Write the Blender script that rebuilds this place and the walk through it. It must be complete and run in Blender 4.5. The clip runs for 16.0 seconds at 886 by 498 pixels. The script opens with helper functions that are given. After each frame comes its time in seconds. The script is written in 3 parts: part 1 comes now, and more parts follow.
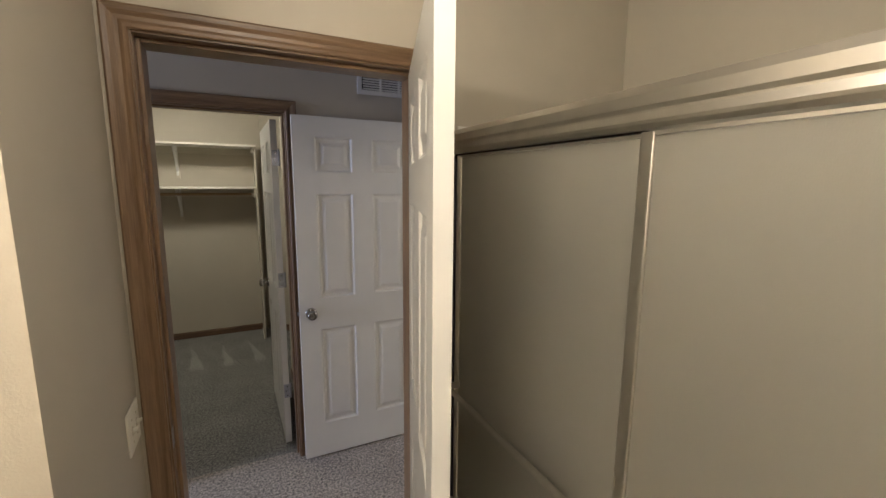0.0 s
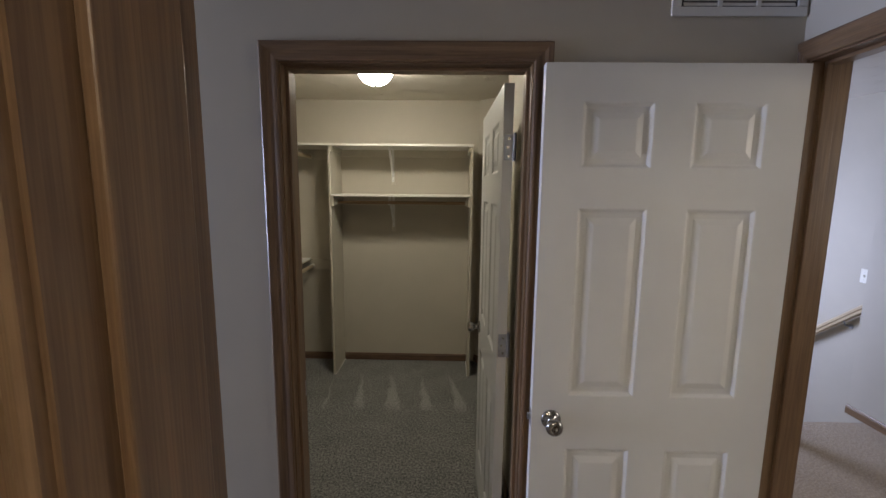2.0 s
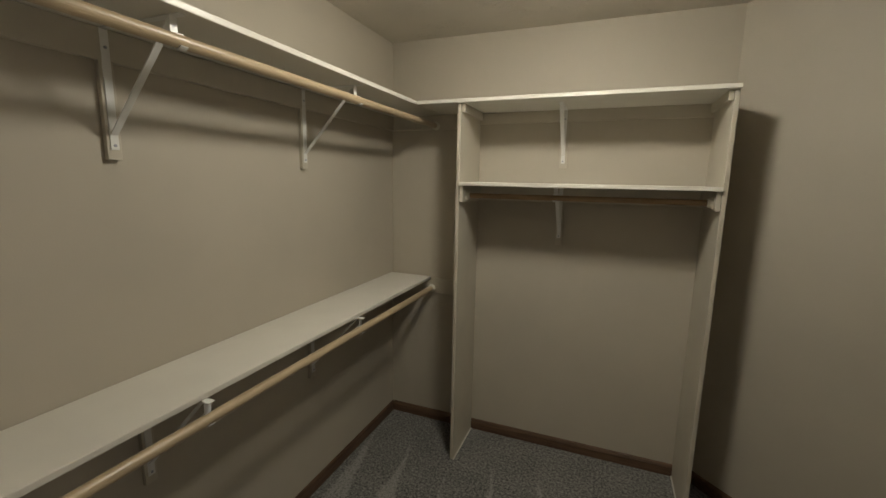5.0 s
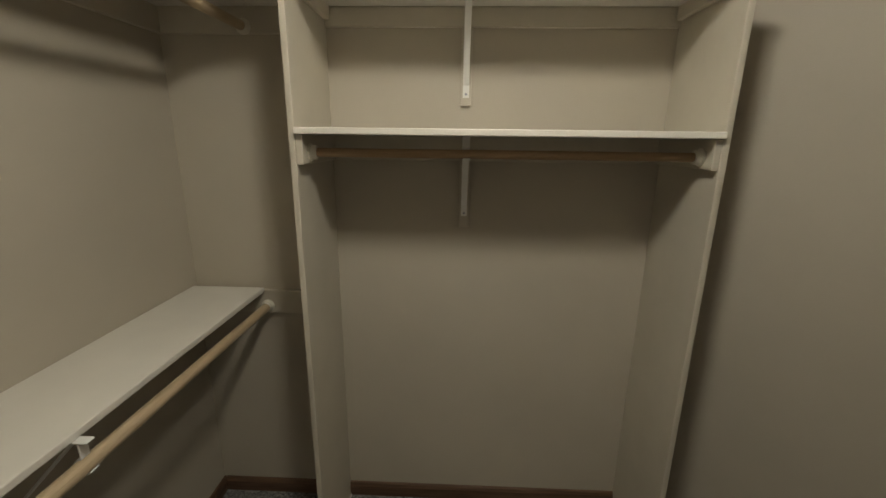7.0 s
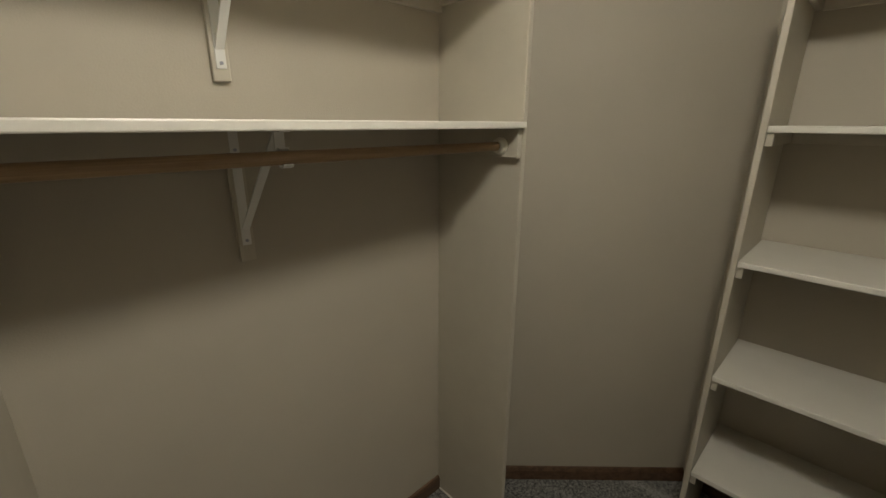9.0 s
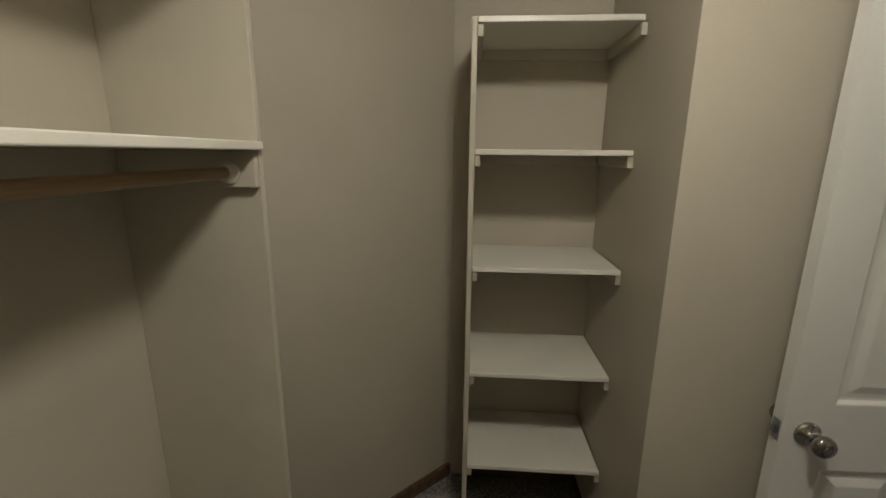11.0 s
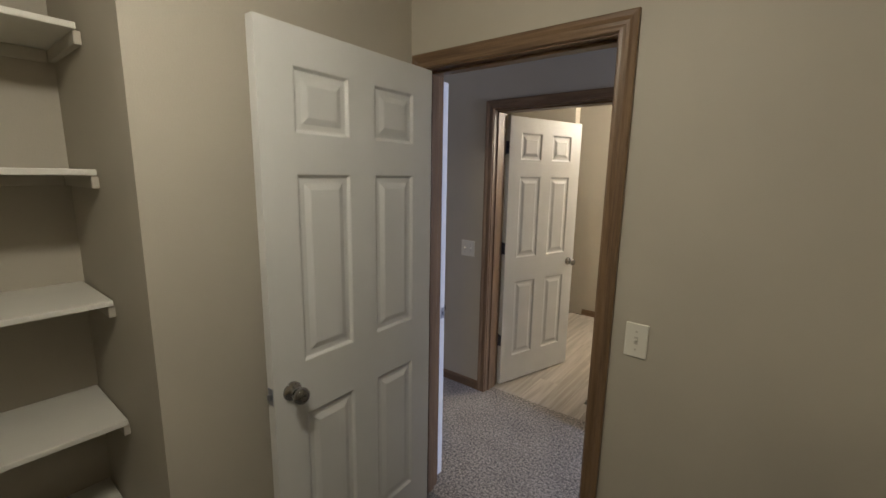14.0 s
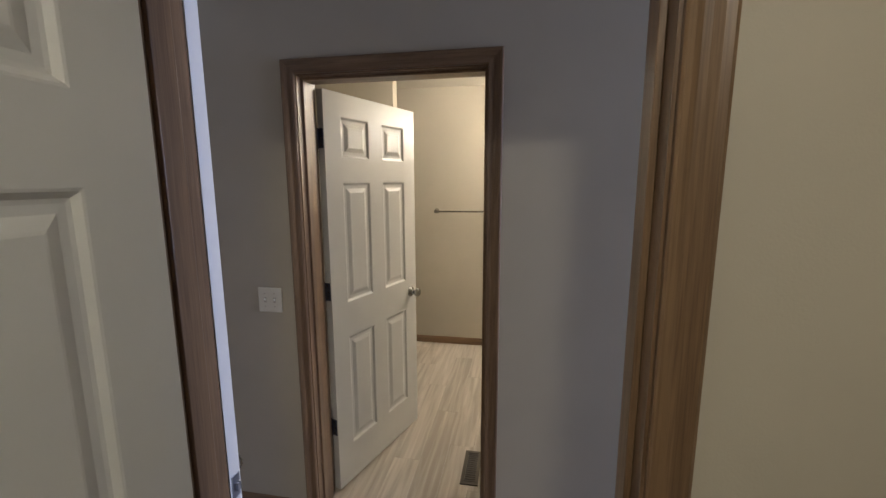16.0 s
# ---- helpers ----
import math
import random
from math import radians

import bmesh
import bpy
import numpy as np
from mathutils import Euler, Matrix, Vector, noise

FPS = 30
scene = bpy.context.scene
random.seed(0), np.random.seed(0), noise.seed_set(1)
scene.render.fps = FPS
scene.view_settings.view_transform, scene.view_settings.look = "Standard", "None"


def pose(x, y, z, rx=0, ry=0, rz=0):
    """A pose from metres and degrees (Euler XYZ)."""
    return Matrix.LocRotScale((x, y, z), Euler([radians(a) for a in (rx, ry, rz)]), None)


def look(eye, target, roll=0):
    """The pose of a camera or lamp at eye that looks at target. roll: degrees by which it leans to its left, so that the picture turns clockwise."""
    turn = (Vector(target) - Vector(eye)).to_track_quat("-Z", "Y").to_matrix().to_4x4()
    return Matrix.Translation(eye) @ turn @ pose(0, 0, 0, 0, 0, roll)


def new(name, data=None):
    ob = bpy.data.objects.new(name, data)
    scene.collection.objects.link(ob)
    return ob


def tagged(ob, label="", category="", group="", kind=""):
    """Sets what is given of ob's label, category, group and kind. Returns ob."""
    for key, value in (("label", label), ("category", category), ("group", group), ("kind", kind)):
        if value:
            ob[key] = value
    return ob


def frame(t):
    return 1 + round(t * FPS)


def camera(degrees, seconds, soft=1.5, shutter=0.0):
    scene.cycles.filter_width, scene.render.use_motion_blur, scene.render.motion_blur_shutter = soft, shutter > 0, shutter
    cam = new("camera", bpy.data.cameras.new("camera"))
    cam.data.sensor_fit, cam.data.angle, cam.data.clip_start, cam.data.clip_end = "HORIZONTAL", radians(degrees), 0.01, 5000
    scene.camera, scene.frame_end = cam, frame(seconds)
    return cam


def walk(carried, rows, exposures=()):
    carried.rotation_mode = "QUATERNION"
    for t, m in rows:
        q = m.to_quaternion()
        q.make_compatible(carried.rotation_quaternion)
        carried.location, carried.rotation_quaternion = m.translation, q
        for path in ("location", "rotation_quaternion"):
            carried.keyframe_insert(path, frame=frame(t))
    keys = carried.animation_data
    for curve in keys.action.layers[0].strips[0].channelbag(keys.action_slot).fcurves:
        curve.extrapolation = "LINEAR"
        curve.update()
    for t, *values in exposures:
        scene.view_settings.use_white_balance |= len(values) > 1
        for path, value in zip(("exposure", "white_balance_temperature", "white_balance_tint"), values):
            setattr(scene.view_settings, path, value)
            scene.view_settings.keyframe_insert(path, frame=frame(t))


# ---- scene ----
cam = camera(93.5, 16.0)
PATH = [
    (0, (1.334, 0.608, 1.666), (2.202, 2.383, 1.356), 0.5),
    (0.5, (1.328, 0.907, 1.661), (1.932, 2.789, 1.357), 0.7),
    (1, (1.373, 1.215, 1.646), (1.731, 3.16, 1.342), 0.7),
    (1.5, (1.373, 1.511, 1.649), (1.517, 3.485, 1.356), 0.7),
    (2, (1.34, 1.746, 1.653), (1.302, 3.726, 1.374), 0.6),
    (2.5, (1.363, 2.034, 1.642), (1.198, 4.009, 1.37), 0.5),
    (3, (1.387, 2.312, 1.642), (1.061, 4.267, 1.374), 0.7),
    (3.5, (1.349, 2.569, 1.639), (0.835, 4.482, 1.364), 0.9),
    (4, (1.313, 2.789, 1.635), (0.613, 4.64, 1.349), 1.0),
    (4.2, (1.265, 2.871, 1.644), (0.518, 4.703, 1.346), 0.8),
    (6.3, (0.85, 3.802, 1.577), (0.404, 5.704, 1.15), 1.0),
    (6.5, (0.847, 3.91, 1.581), (0.484, 5.821, 1.115), 0.7),
    (7, (0.782, 4.089, 1.589), (0.713, 6.02, 1.074), 0.7),
    (7.5, (0.626, 4.184, 1.607), (0.905, 6.091, 1.072), 0.9),
    (8, (0.524, 4.292, 1.607), (1.166, 6.105, 1.06), 0.8),
    (8.5, (0.437, 4.43, 1.602), (1.472, 6.048, 1.045), 0.6),
    (9, (0.442, 4.545, 1.611), (1.784, 5.909, 1.029), 0.3),
    (9.2, (0.46, 4.573, 1.608), (1.894, 5.841, 1.029), -0.1),
    (11.3, (0.533, 4.801, 1.591), (2.48, 4.727, 1.14), 0.2),
    (11.5, (0.521, 4.803, 1.619), (2.456, 4.594, 1.158), -0.1),
    (12, (0.442, 4.796, 1.615), (2.308, 4.224, 1.18), -0.1),
    (12.5, (0.366, 4.797, 1.604), (2.094, 3.874, 1.198), 0.2),
    (13, (0.286, 4.78, 1.59), (1.839, 3.578, 1.215), 0.4),
    (13.5, (0.267, 4.744, 1.599), (1.632, 3.328, 1.236), 0.8),
    (14, (0.371, 4.618, 1.608), (1.585, 3.068, 1.256), 1.0),
    (14.5, (0.516, 4.387, 1.608), (1.569, 2.721, 1.27), 0.9),
    (15, (0.674, 4.194, 1.601), (1.534, 2.419, 1.271), 0.9),
    (15.5, (0.861, 4.022, 1.608), (1.493, 2.152, 1.285), 0.6),
    (16, (0.985, 3.792, 1.61), (1.339, 1.851, 1.287), -0.2),
]
walk(cam, [(t, look(eye, target, roll)) for t, eye, target, roll in PATH])

# ---------------------------------------------------------------- plan, metres
XL, YB, YC, YH = -0.271, 5.645, 3.214, 3.092       # closet left wall, back wall, front wall (closet face, hall face)
YD, YA = 2.125, 1.965                            # bathroom wall: hall face, bathroom face
XH = 2.390                                       # hall's right wall
CEIL = 2.455
BUMP_X, NICHE_Y = 1.660, 4.256                   # wall beside the open closet door; side wall of the shelf niche
XN = 2.352                                       # back wall of the niche
DIAG = 7.225                                     # diagonal wall: x + y
WT = 0.114

# ---------------------------------------------------------------- light
world = bpy.data.worlds.new("world")
scene.world = world
world.use_nodes = True
wn = world.node_tree
sky = wn.nodes.new("ShaderNodeTexSky")
sky.sky_type, sky.sun_disc = "NISHITA", False
sky.sun_elevation, sky.sun_rotation = radians(40), radians(200)
wn.links.new(sky.outputs[0], wn.nodes["Background"].inputs[0])
wn.nodes["Background"].inputs[1].default_value = 0.1


def lamp(name, kind, place, power, colour, size=0.1, target=None, size_y=None):
    data = bpy.data.lights.new(name, kind)
    data.energy, data.color = power, colour
    if kind == "AREA":
        data.shape = "RECTANGLE"
        data.size, data.size_y = size, size_y or size
    else:
        data.shadow_soft_size = size
    ob = new(name, data)
    ob.matrix_world = look(place, target) if target else Matrix.Translation(place)
    return ob


WARM, TUNGSTEN, DAY = (1.0, 0.94, 0.80), (1.0, 0.905, 0.775), (0.57, 0.66, 1.0)
CLOSET_GLOW = 104.0
for by in (0.00, 0.20, 0.40, 0.60):
    lamp("vanity_bulb", "POINT", (0.34, by, 2.10), 15, TUNGSTEN, 0.045)
# Unseen lamp added overhead to brighten the return wall beside the door.
lamp("bathroom_fill", "POINT", (1.40, 0.82, 2.30), 16, TUNGSTEN, 0.14)
lamp("bedroom_daylight", "AREA", (-4.45, 2.6, 1.5), 285, DAY, 1.6, (0, 2.6, 1.3), 1.4)
lamp("stair_daylight", "AREA", (2.9, 6.2, 1.2), 66, DAY, 1.0, (4.5, 5.6, 0.9), 1.2)
# Added warm fill without a known source; lifts the hall floor and folded door.
lamp("landing_fill", "AREA", (4.3, 2.2, 1.55), 20, (1.0, 0.9, 0.82), 1.1, (2.0, 2.65, 0.5), 1.2)


# ---------------------------------------------------------------- materials
def material(name, colour, rough=0.5, metal=0.0, vary=0.06, scale=6.0, bump=0.0, bump_scale=300.0, detail=4.0, spread=(1, 1, 1), colour2=None):
    m = bpy.data.materials.new(name)
    m.use_nodes = True
    nt = m.node_tree
    b = nt.nodes["Principled BSDF"]
    b.inputs["Roughness"].default_value, b.inputs["Metallic"].default_value = rough, metal
    tc = nt.nodes.new("ShaderNodeTexCoord")
    mp = nt.nodes.new("ShaderNodeMapping")
    mp.inputs["Scale"].default_value = spread
    nt.links.new(tc.outputs["Object"], mp.inputs[0])
    n1 = nt.nodes.new("ShaderNodeTexNoise")
    n1.inputs["Scale"].default_value, n1.inputs["Detail"].default_value = scale, detail
    nt.links.new(mp.outputs[0], n1.inputs["Vector"])
    ramp = nt.nodes.new("ShaderNodeValToRGB")
    lo = colour2 or [c * (1 - vary) for c in colour]
    hi = colour if colour2 else [min(1, c * (1 + vary)) for c in colour]
    ramp.color_ramp.elements[0].position, ramp.color_ramp.elements[1].position = 0.35, 0.65
    ramp.color_ramp.elements[0].color, ramp.color_ramp.elements[1].color = (*lo, 1), (*hi, 1)
    nt.links.new(n1.outputs["Fac"], ramp.inputs[0])
    nt.links.new(ramp.outputs[0], b.inputs["Base Color"])
    if bump:
        n2 = nt.nodes.new("ShaderNodeTexNoise")
        n2.inputs["Scale"].default_value, n2.inputs["Detail"].default_value = bump_scale, 3
        nt.links.new(mp.outputs[0], n2.inputs["Vector"])
        bp = nt.nodes.new("ShaderNodeBump")
        bp.inputs["Strength"].default_value, bp.inputs["Distance"].default_value = bump, 0.002
        nt.links.new(n2.outputs["Fac"], bp.inputs["Height"])
        nt.links.new(bp.outputs[0], b.inputs["Normal"])
    return m


def oak(name, colour, dark, axis):
    """Open-grained oak: long streaks along one axis of the piece."""
    m = bpy.data.materials.new(name)
    m.use_nodes = True
    nt = m.node_tree
    b = nt.nodes["Principled BSDF"]
    b.inputs["Roughness"].default_value = 0.36
    tc = nt.nodes.new("ShaderNodeTexCoord")
    info = nt.nodes.new("ShaderNodeObjectInfo")
    mp = nt.nodes.new("ShaderNodeMapping")
    s = [48.0, 48.0, 48.0]
    s[axis] = 2.2
    mp.inputs["Scale"].default_value = s
    nt.links.new(tc.outputs["Object"], mp.inputs[0])
    nt.links.new(info.outputs["Random"], mp.inputs["Location"])
    n1 = nt.nodes.new("ShaderNodeTexNoise")
    n1.inputs["Scale"].default_value, n1.inputs["Detail"].default_value, n1.inputs["Distortion"].default_value = 1.0, 5, 0.6
    nt.links.new(mp.outputs[0], n1.inputs["Vector"])
    mp2 = nt.nodes.new("ShaderNodeMapping")
    s2 = [420.0, 420.0, 420.0]
    s2[axis] = 9.0
    mp2.inputs["Scale"].default_value = s2
    nt.links.new(tc.outputs["Object"], mp2.inputs[0])
    n2 = nt.nodes.new("ShaderNodeTexNoise")
    n2.inputs["Scale"].default_value, n2.inputs["Detail"].default_value = 1.0, 2
    nt.links.new(mp2.outputs[0], n2.inputs["Vector"])
    mix = nt.nodes.new("ShaderNodeMath")
    mix.operation = "MULTIPLY_ADD"
    mix.inputs[1].default_value = 0.45
    nt.links.new(n2.outputs["Fac"], mix.inputs[0])
    half = nt.nodes.new("ShaderNodeMath")
    half.operation = "MULTIPLY"
    half.inputs[1].default_value = 0.55
    nt.links.new(n1.outputs["Fac"], half.inputs[0])
    nt.links.new(half.outputs[0], mix.inputs[2])
    ramp = nt.nodes.new("ShaderNodeValToRGB")
    ramp.color_ramp.elements[0].position, ramp.color_ramp.elements[1].position = 0.38, 0.60
    ramp.color_ramp.elements[0].color, ramp.color_ramp.elements[1].color = (*dark, 1), (*colour, 1)
    nt.links.new(mix.outputs[0], ramp.inputs[0])
    nt.links.new(ramp.outputs[0], b.inputs["Base Color"])
    bp = nt.nodes.new("ShaderNodeBump")
    bp.inputs["Strength"].default_value, bp.inputs["Distance"].default_value = 0.16, 0.001
    nt.links.new(n2.outputs["Fac"], bp.inputs["Height"])
    nt.links.new(bp.outputs[0], b.inputs["Normal"])
    return m


def carpet_material(name, colour, dark, strokes=False):
    """Cut pile: speckled tufts, with broad vacuum strokes."""
    m = bpy.data.materials.new(name)
    m.use_nodes = True
    nt = m.node_tree
    b = nt.nodes["Principled BSDF"]
    b.inputs["Roughness"].default_value = 0.95
    b.inputs["Sheen Weight"].default_value = 0.25
    tc = nt.nodes.new("ShaderNodeTexCoord")
    n1 = nt.nodes.new("ShaderNodeTexNoise")
    n1.inputs["Scale"].default_value, n1.inputs["Detail"].default_value, n1.inputs["Roughness"].default_value = 76, 5, 0.82
    nt.links.new(tc.outputs["Object"], n1.inputs["Vector"])
    n2 = nt.nodes.new("ShaderNodeTexNoise")
    n2.inputs["Scale"].default_value, n2.inputs["Detail"].default_value = 5, 3
    nt.links.new(tc.outputs["Object"], n2.inputs["Vector"])
    add = nt.nodes.new("ShaderNodeMath")
    add.operation = "MULTIPLY_ADD"
    add.inputs[1].default_value = 0.08
    nt.links.new(n2.outputs["Fac"], add.inputs[0])
    nt.links.new(n1.outputs["Fac"], add.inputs[2])
    if strokes:
        # brushed wedges that widen away from the back wall
        sep = nt.nodes.new("ShaderNodeSeparateXYZ")
        nt.links.new(tc.outputs["Object"], sep.inputs[0])

        def calc(op, a, b=None, c=None):
            n = nt.nodes.new("ShaderNodeMath")
            n.operation = op
            for i, v in enumerate((a, b, c)):
                if v is None:
                    continue
                if isinstance(v, (int, float)):
                    n.inputs[i].default_value = v
                else:
                    nt.links.new(v, n.inputs[i])
            return n.outputs[0]
        wob = calc("MULTIPLY", n2.outputs["Fac"], 0.07)
        lean = calc("ADD", calc("MULTIPLY_ADD", sep.outputs[1], 0.16, sep.outputs[0]), wob)
        period = 0.262
        cell = calc("DIVIDE", lean, period)
        pick = nt.nodes.new("ShaderNodeTexWhiteNoise")
        pick.noise_dimensions = "1D"
        nt.links.new(calc("FLOOR", cell), pick.inputs["W"])
        off = calc("ABSOLUTE", calc("MULTIPLY", calc("SUBTRACT", calc("FRACT", cell), 0.5), period))
        spread = calc("MULTIPLY_ADD", pick.outputs["Value"], 0.08, 0.035)
        half = calc("MULTIPLY", calc("SUBTRACT", 5.40, sep.outputs[1]), spread)
        inside = calc("MINIMUM", calc("MAXIMUM", calc("MULTIPLY", calc("SUBTRACT", half, off), 45.0), 0.0), 1.0)
        near = calc("MINIMUM", calc("MAXIMUM", calc("MULTIPLY", calc("SUBTRACT", calc("ADD", sep.outputs[1], wob), 4.72), 9.0), 0.0), 1.0)
        ragged = calc("MULTIPLY_ADD", n1.outputs["Fac"], 1.6, -0.1)
        stroke = calc("MULTIPLY", calc("MULTIPLY", calc("MULTIPLY", inside, near), ragged), 0.14)
        add2 = calc("ADD", add.outputs[0], stroke)
    ramp = nt.nodes.new("ShaderNodeValToRGB")
    ramp.color_ramp.elements[0].position, ramp.color_ramp.elements[1].position = 0.45, 0.65
    ramp.color_ramp.elements[0].color, ramp.color_ramp.elements[1].color = (*dark, 1), (*colour, 1)
    nt.links.new(add2 if strokes else add.outputs[0], ramp.inputs[0])
    nt.links.new(ramp.outputs[0], b.inputs["Base Color"])
    bp = nt.nodes.new("ShaderNodeBump")
    bp.inputs["Strength"].default_value, bp.inputs["Distance"].default_value = 0.9, 0.006
    nt.links.new(n1.outputs["Fac"], bp.inputs["Height"])
    nt.links.new(bp.outputs[0], b.inputs["Normal"])
    return m


PAINT = material("wall_paint", (0.455, 0.414, 0.339), 0.62, vary=0.03, scale=2.5, bump=0.18, bump_scale=220)


def knockdown():
    """Flat ceiling paint over troweled texture: torn ridges in loose patches."""
    m = material("ceiling_paint", (0.56, 0.52, 0.45), 0.8, vary=0.03, scale=3)
    nt = m.node_tree
    tc = nt.nodes.new("ShaderNodeTexCoord")
    fine, patch = nt.nodes.new("ShaderNodeTexNoise"), nt.nodes.new("ShaderNodeTexNoise")
    fine.inputs["Scale"].default_value, fine.inputs["Detail"].default_value, fine.inputs["Distortion"].default_value = 24, 4, 1.8
    patch.inputs["Scale"].default_value, patch.inputs["Detail"].default_value = 6.5, 2
    ridge, mask, mul = (nt.nodes.new(k) for k in ("ShaderNodeValToRGB", "ShaderNodeValToRGB", "ShaderNodeMath"))
    ridge.color_ramp.elements[0].position, ridge.color_ramp.elements[1].position = 0.50, 0.58
    mask.color_ramp.elements[0].position, mask.color_ramp.elements[1].position = 0.53, 0.63
    mul.operation = "MULTIPLY"
    for n in (fine, patch):
        nt.links.new(tc.outputs["Object"], n.inputs["Vector"])
    nt.links.new(fine.outputs["Fac"], ridge.inputs[0])
    nt.links.new(patch.outputs["Fac"], mask.inputs[0])
    nt.links.new(ridge.outputs[0], mul.inputs[0])
    nt.links.new(mask.outputs[0], mul.inputs[1])
    bp = nt.nodes.new("ShaderNodeBump")
    bp.inputs["Strength"].default_value, bp.inputs["Distance"].default_value = 1.0, 0.0045
    nt.links.new(mul.outputs[0], bp.inputs["Height"])
    nt.links.new(bp.outputs[0], nt.nodes["Principled BSDF"].inputs["Normal"])
    return m


CEILING = knockdown()
WHITE = material("white_enamel", (0.65, 0.645, 0.62), 0.34, vary=0.02, scale=5, bump=0.05, bump_scale=150)
# Side panels and cleats take a darker tone than the shelf boards.
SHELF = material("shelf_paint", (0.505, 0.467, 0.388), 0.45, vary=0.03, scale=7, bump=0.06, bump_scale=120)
SHELF_PALE = material("shelf_pale", (0.69, 0.665, 0.60), 0.36, vary=0.025, scale=6, bump=0.06, bump_scale=140)
OAK_X = oak("oak_trim_x", (0.205, 0.127, 0.070), (0.118, 0.070, 0.039), 0)
OAK_Y = oak("oak_trim_y", (0.205, 0.127, 0.070), (0.118, 0.070, 0.039), 1)
OAK_Z = oak("oak_trim_z", (0.205, 0.127, 0.070), (0.118, 0.070, 0.039), 2)
STAIN_X = oak("dark_oak_x", (0.15, 0.088, 0.052), (0.065, 0.036, 0.022), 0)
STAIN_Y = oak("dark_oak_y", (0.15, 0.088, 0.052), (0.065, 0.036, 0.022), 1)
ROD_Y = oak("pine_rod_y", (0.50, 0.395, 0.26), (0.42, 0.325, 0.205), 1)
# Same pine as ROD_Y, darkened: the shelf's shadow over the unit rod is in the colour.
ROD_X_SHADED = oak("pine_rod_x_shaded", (0.36, 0.245, 0.14), (0.26, 0.17, 0.09), 0)
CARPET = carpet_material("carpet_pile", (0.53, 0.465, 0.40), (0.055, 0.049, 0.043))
# Same carpet as the hall; the closet's dimness is put into darker colours.
CARPET_CLOSET_SHADED = carpet_material("carpet_pile_brushed_shaded", (0.32, 0.313, 0.292), (0.026, 0.026, 0.026), strokes=True)
CARPET_TAN = carpet_material("carpet_pile_landing", (0.50, 0.39, 0.27), (0.24, 0.18, 0.12))
NICKEL = material("brushed_nickel", (0.36, 0.35, 0.335), 0.13, 1.0, vary=0.05, scale=30)
SATIN = material("satin_nickel", (0.66, 0.64, 0.60), 0.42, 0.85, vary=0.05, scale=30)
# Bathroom door's hinge steel, with the dark hall's reflection put into its colour.
STEEL_DIM = material("steel_dim_reflection", (0.10, 0.11, 0.15), 0.35, 1.0, vary=0.1, scale=40)
STEEL = material("satin_steel", (0.38, 0.40, 0.46), 0.40, 1.0, vary=0.08, scale=40)
DARKSTEEL = material("dark_recess", (0.03, 0.03, 0.035), 0.5, vary=0.2)
CHROME = material("bright_aluminium", (0.74, 0.71, 0.66), 0.3, 1.0, vary=0.04, scale=12)
TAN = material("brown_enamel", (0.075, 0.062, 0.05), 0.4, vary=0.04)
PLASTIC = material("ivory_plastic", (0.72, 0.69, 0.60), 0.35, vary=0.02)


def vinyl():
    m = bpy.data.materials.new("vinyl_plank")
    m.use_nodes = True
    nt = m.node_tree
    b = nt.nodes["Principled BSDF"]
    b.inputs["Roughness"].default_value = 0.30
    tc, info, mp = nt.nodes.new("ShaderNodeTexCoord"), nt.nodes.new("ShaderNodeObjectInfo"), nt.nodes.new("ShaderNodeMapping")
    mp.inputs["Scale"].default_value = (26, 1.3, 1)
    nt.links.new(tc.outputs["Object"], mp.inputs[0])
    mul = nt.nodes.new("ShaderNodeMath")
    mul.operation = "MULTIPLY"
    mul.inputs[1].default_value = 60
    nt.links.new(info.outputs["Random"], mul.inputs[0])
    nt.links.new(mul.outputs[0], mp.inputs["Location"])
    n = nt.nodes.new("ShaderNodeTexNoise")
    n.inputs["Scale"].default_value, n.inputs["Detail"].default_value, n.inputs["Distortion"].default_value = 1.2, 6, 0.5
    nt.links.new(mp.outputs[0], n.inputs["Vector"])
    add = nt.nodes.new("ShaderNodeMath")
    add.operation = "MULTIPLY_ADD"
    add.inputs[1].default_value = 0.14
    nt.links.new(info.outputs["Random"], add.inputs[0])
    nt.links.new(n.outputs["Fac"], add.inputs[2])
    r = nt.nodes.new("ShaderNodeValToRGB")
    r.color_ramp.elements[0].position, r.color_ramp.elements[1].position = 0.38, 0.78
    r.color_ramp.elements[0].color, r.color_ramp.elements[1].color = (0.32, 0.28, 0.235, 1), (0.56, 0.51, 0.45, 1)
    nt.links.new(add.outputs[0], r.inputs[0])
    nt.links.new(r.outputs[0], b.inputs["Base Color"])
    return m


VINYL = vinyl()

# ---------------------------------------------------------------- mesh tools
def box(bm, x0, x1, y0, y1, z0, z1, bevel=0.0):
    r = bmesh.ops.create_cube(bm, size=1.0, matrix=Matrix.LocRotScale(((x0 + x1) / 2, (y0 + y1) / 2, (z0 + z1) / 2), None, (x1 - x0, y1 - y0, z1 - z0)))
    if bevel:
        edges = list({e for v in r["verts"] for e in v.link_edges})
        bmesh.ops.bevel(bm, geom=edges, offset=bevel, segments=2, profile=0.5, affect="EDGES")


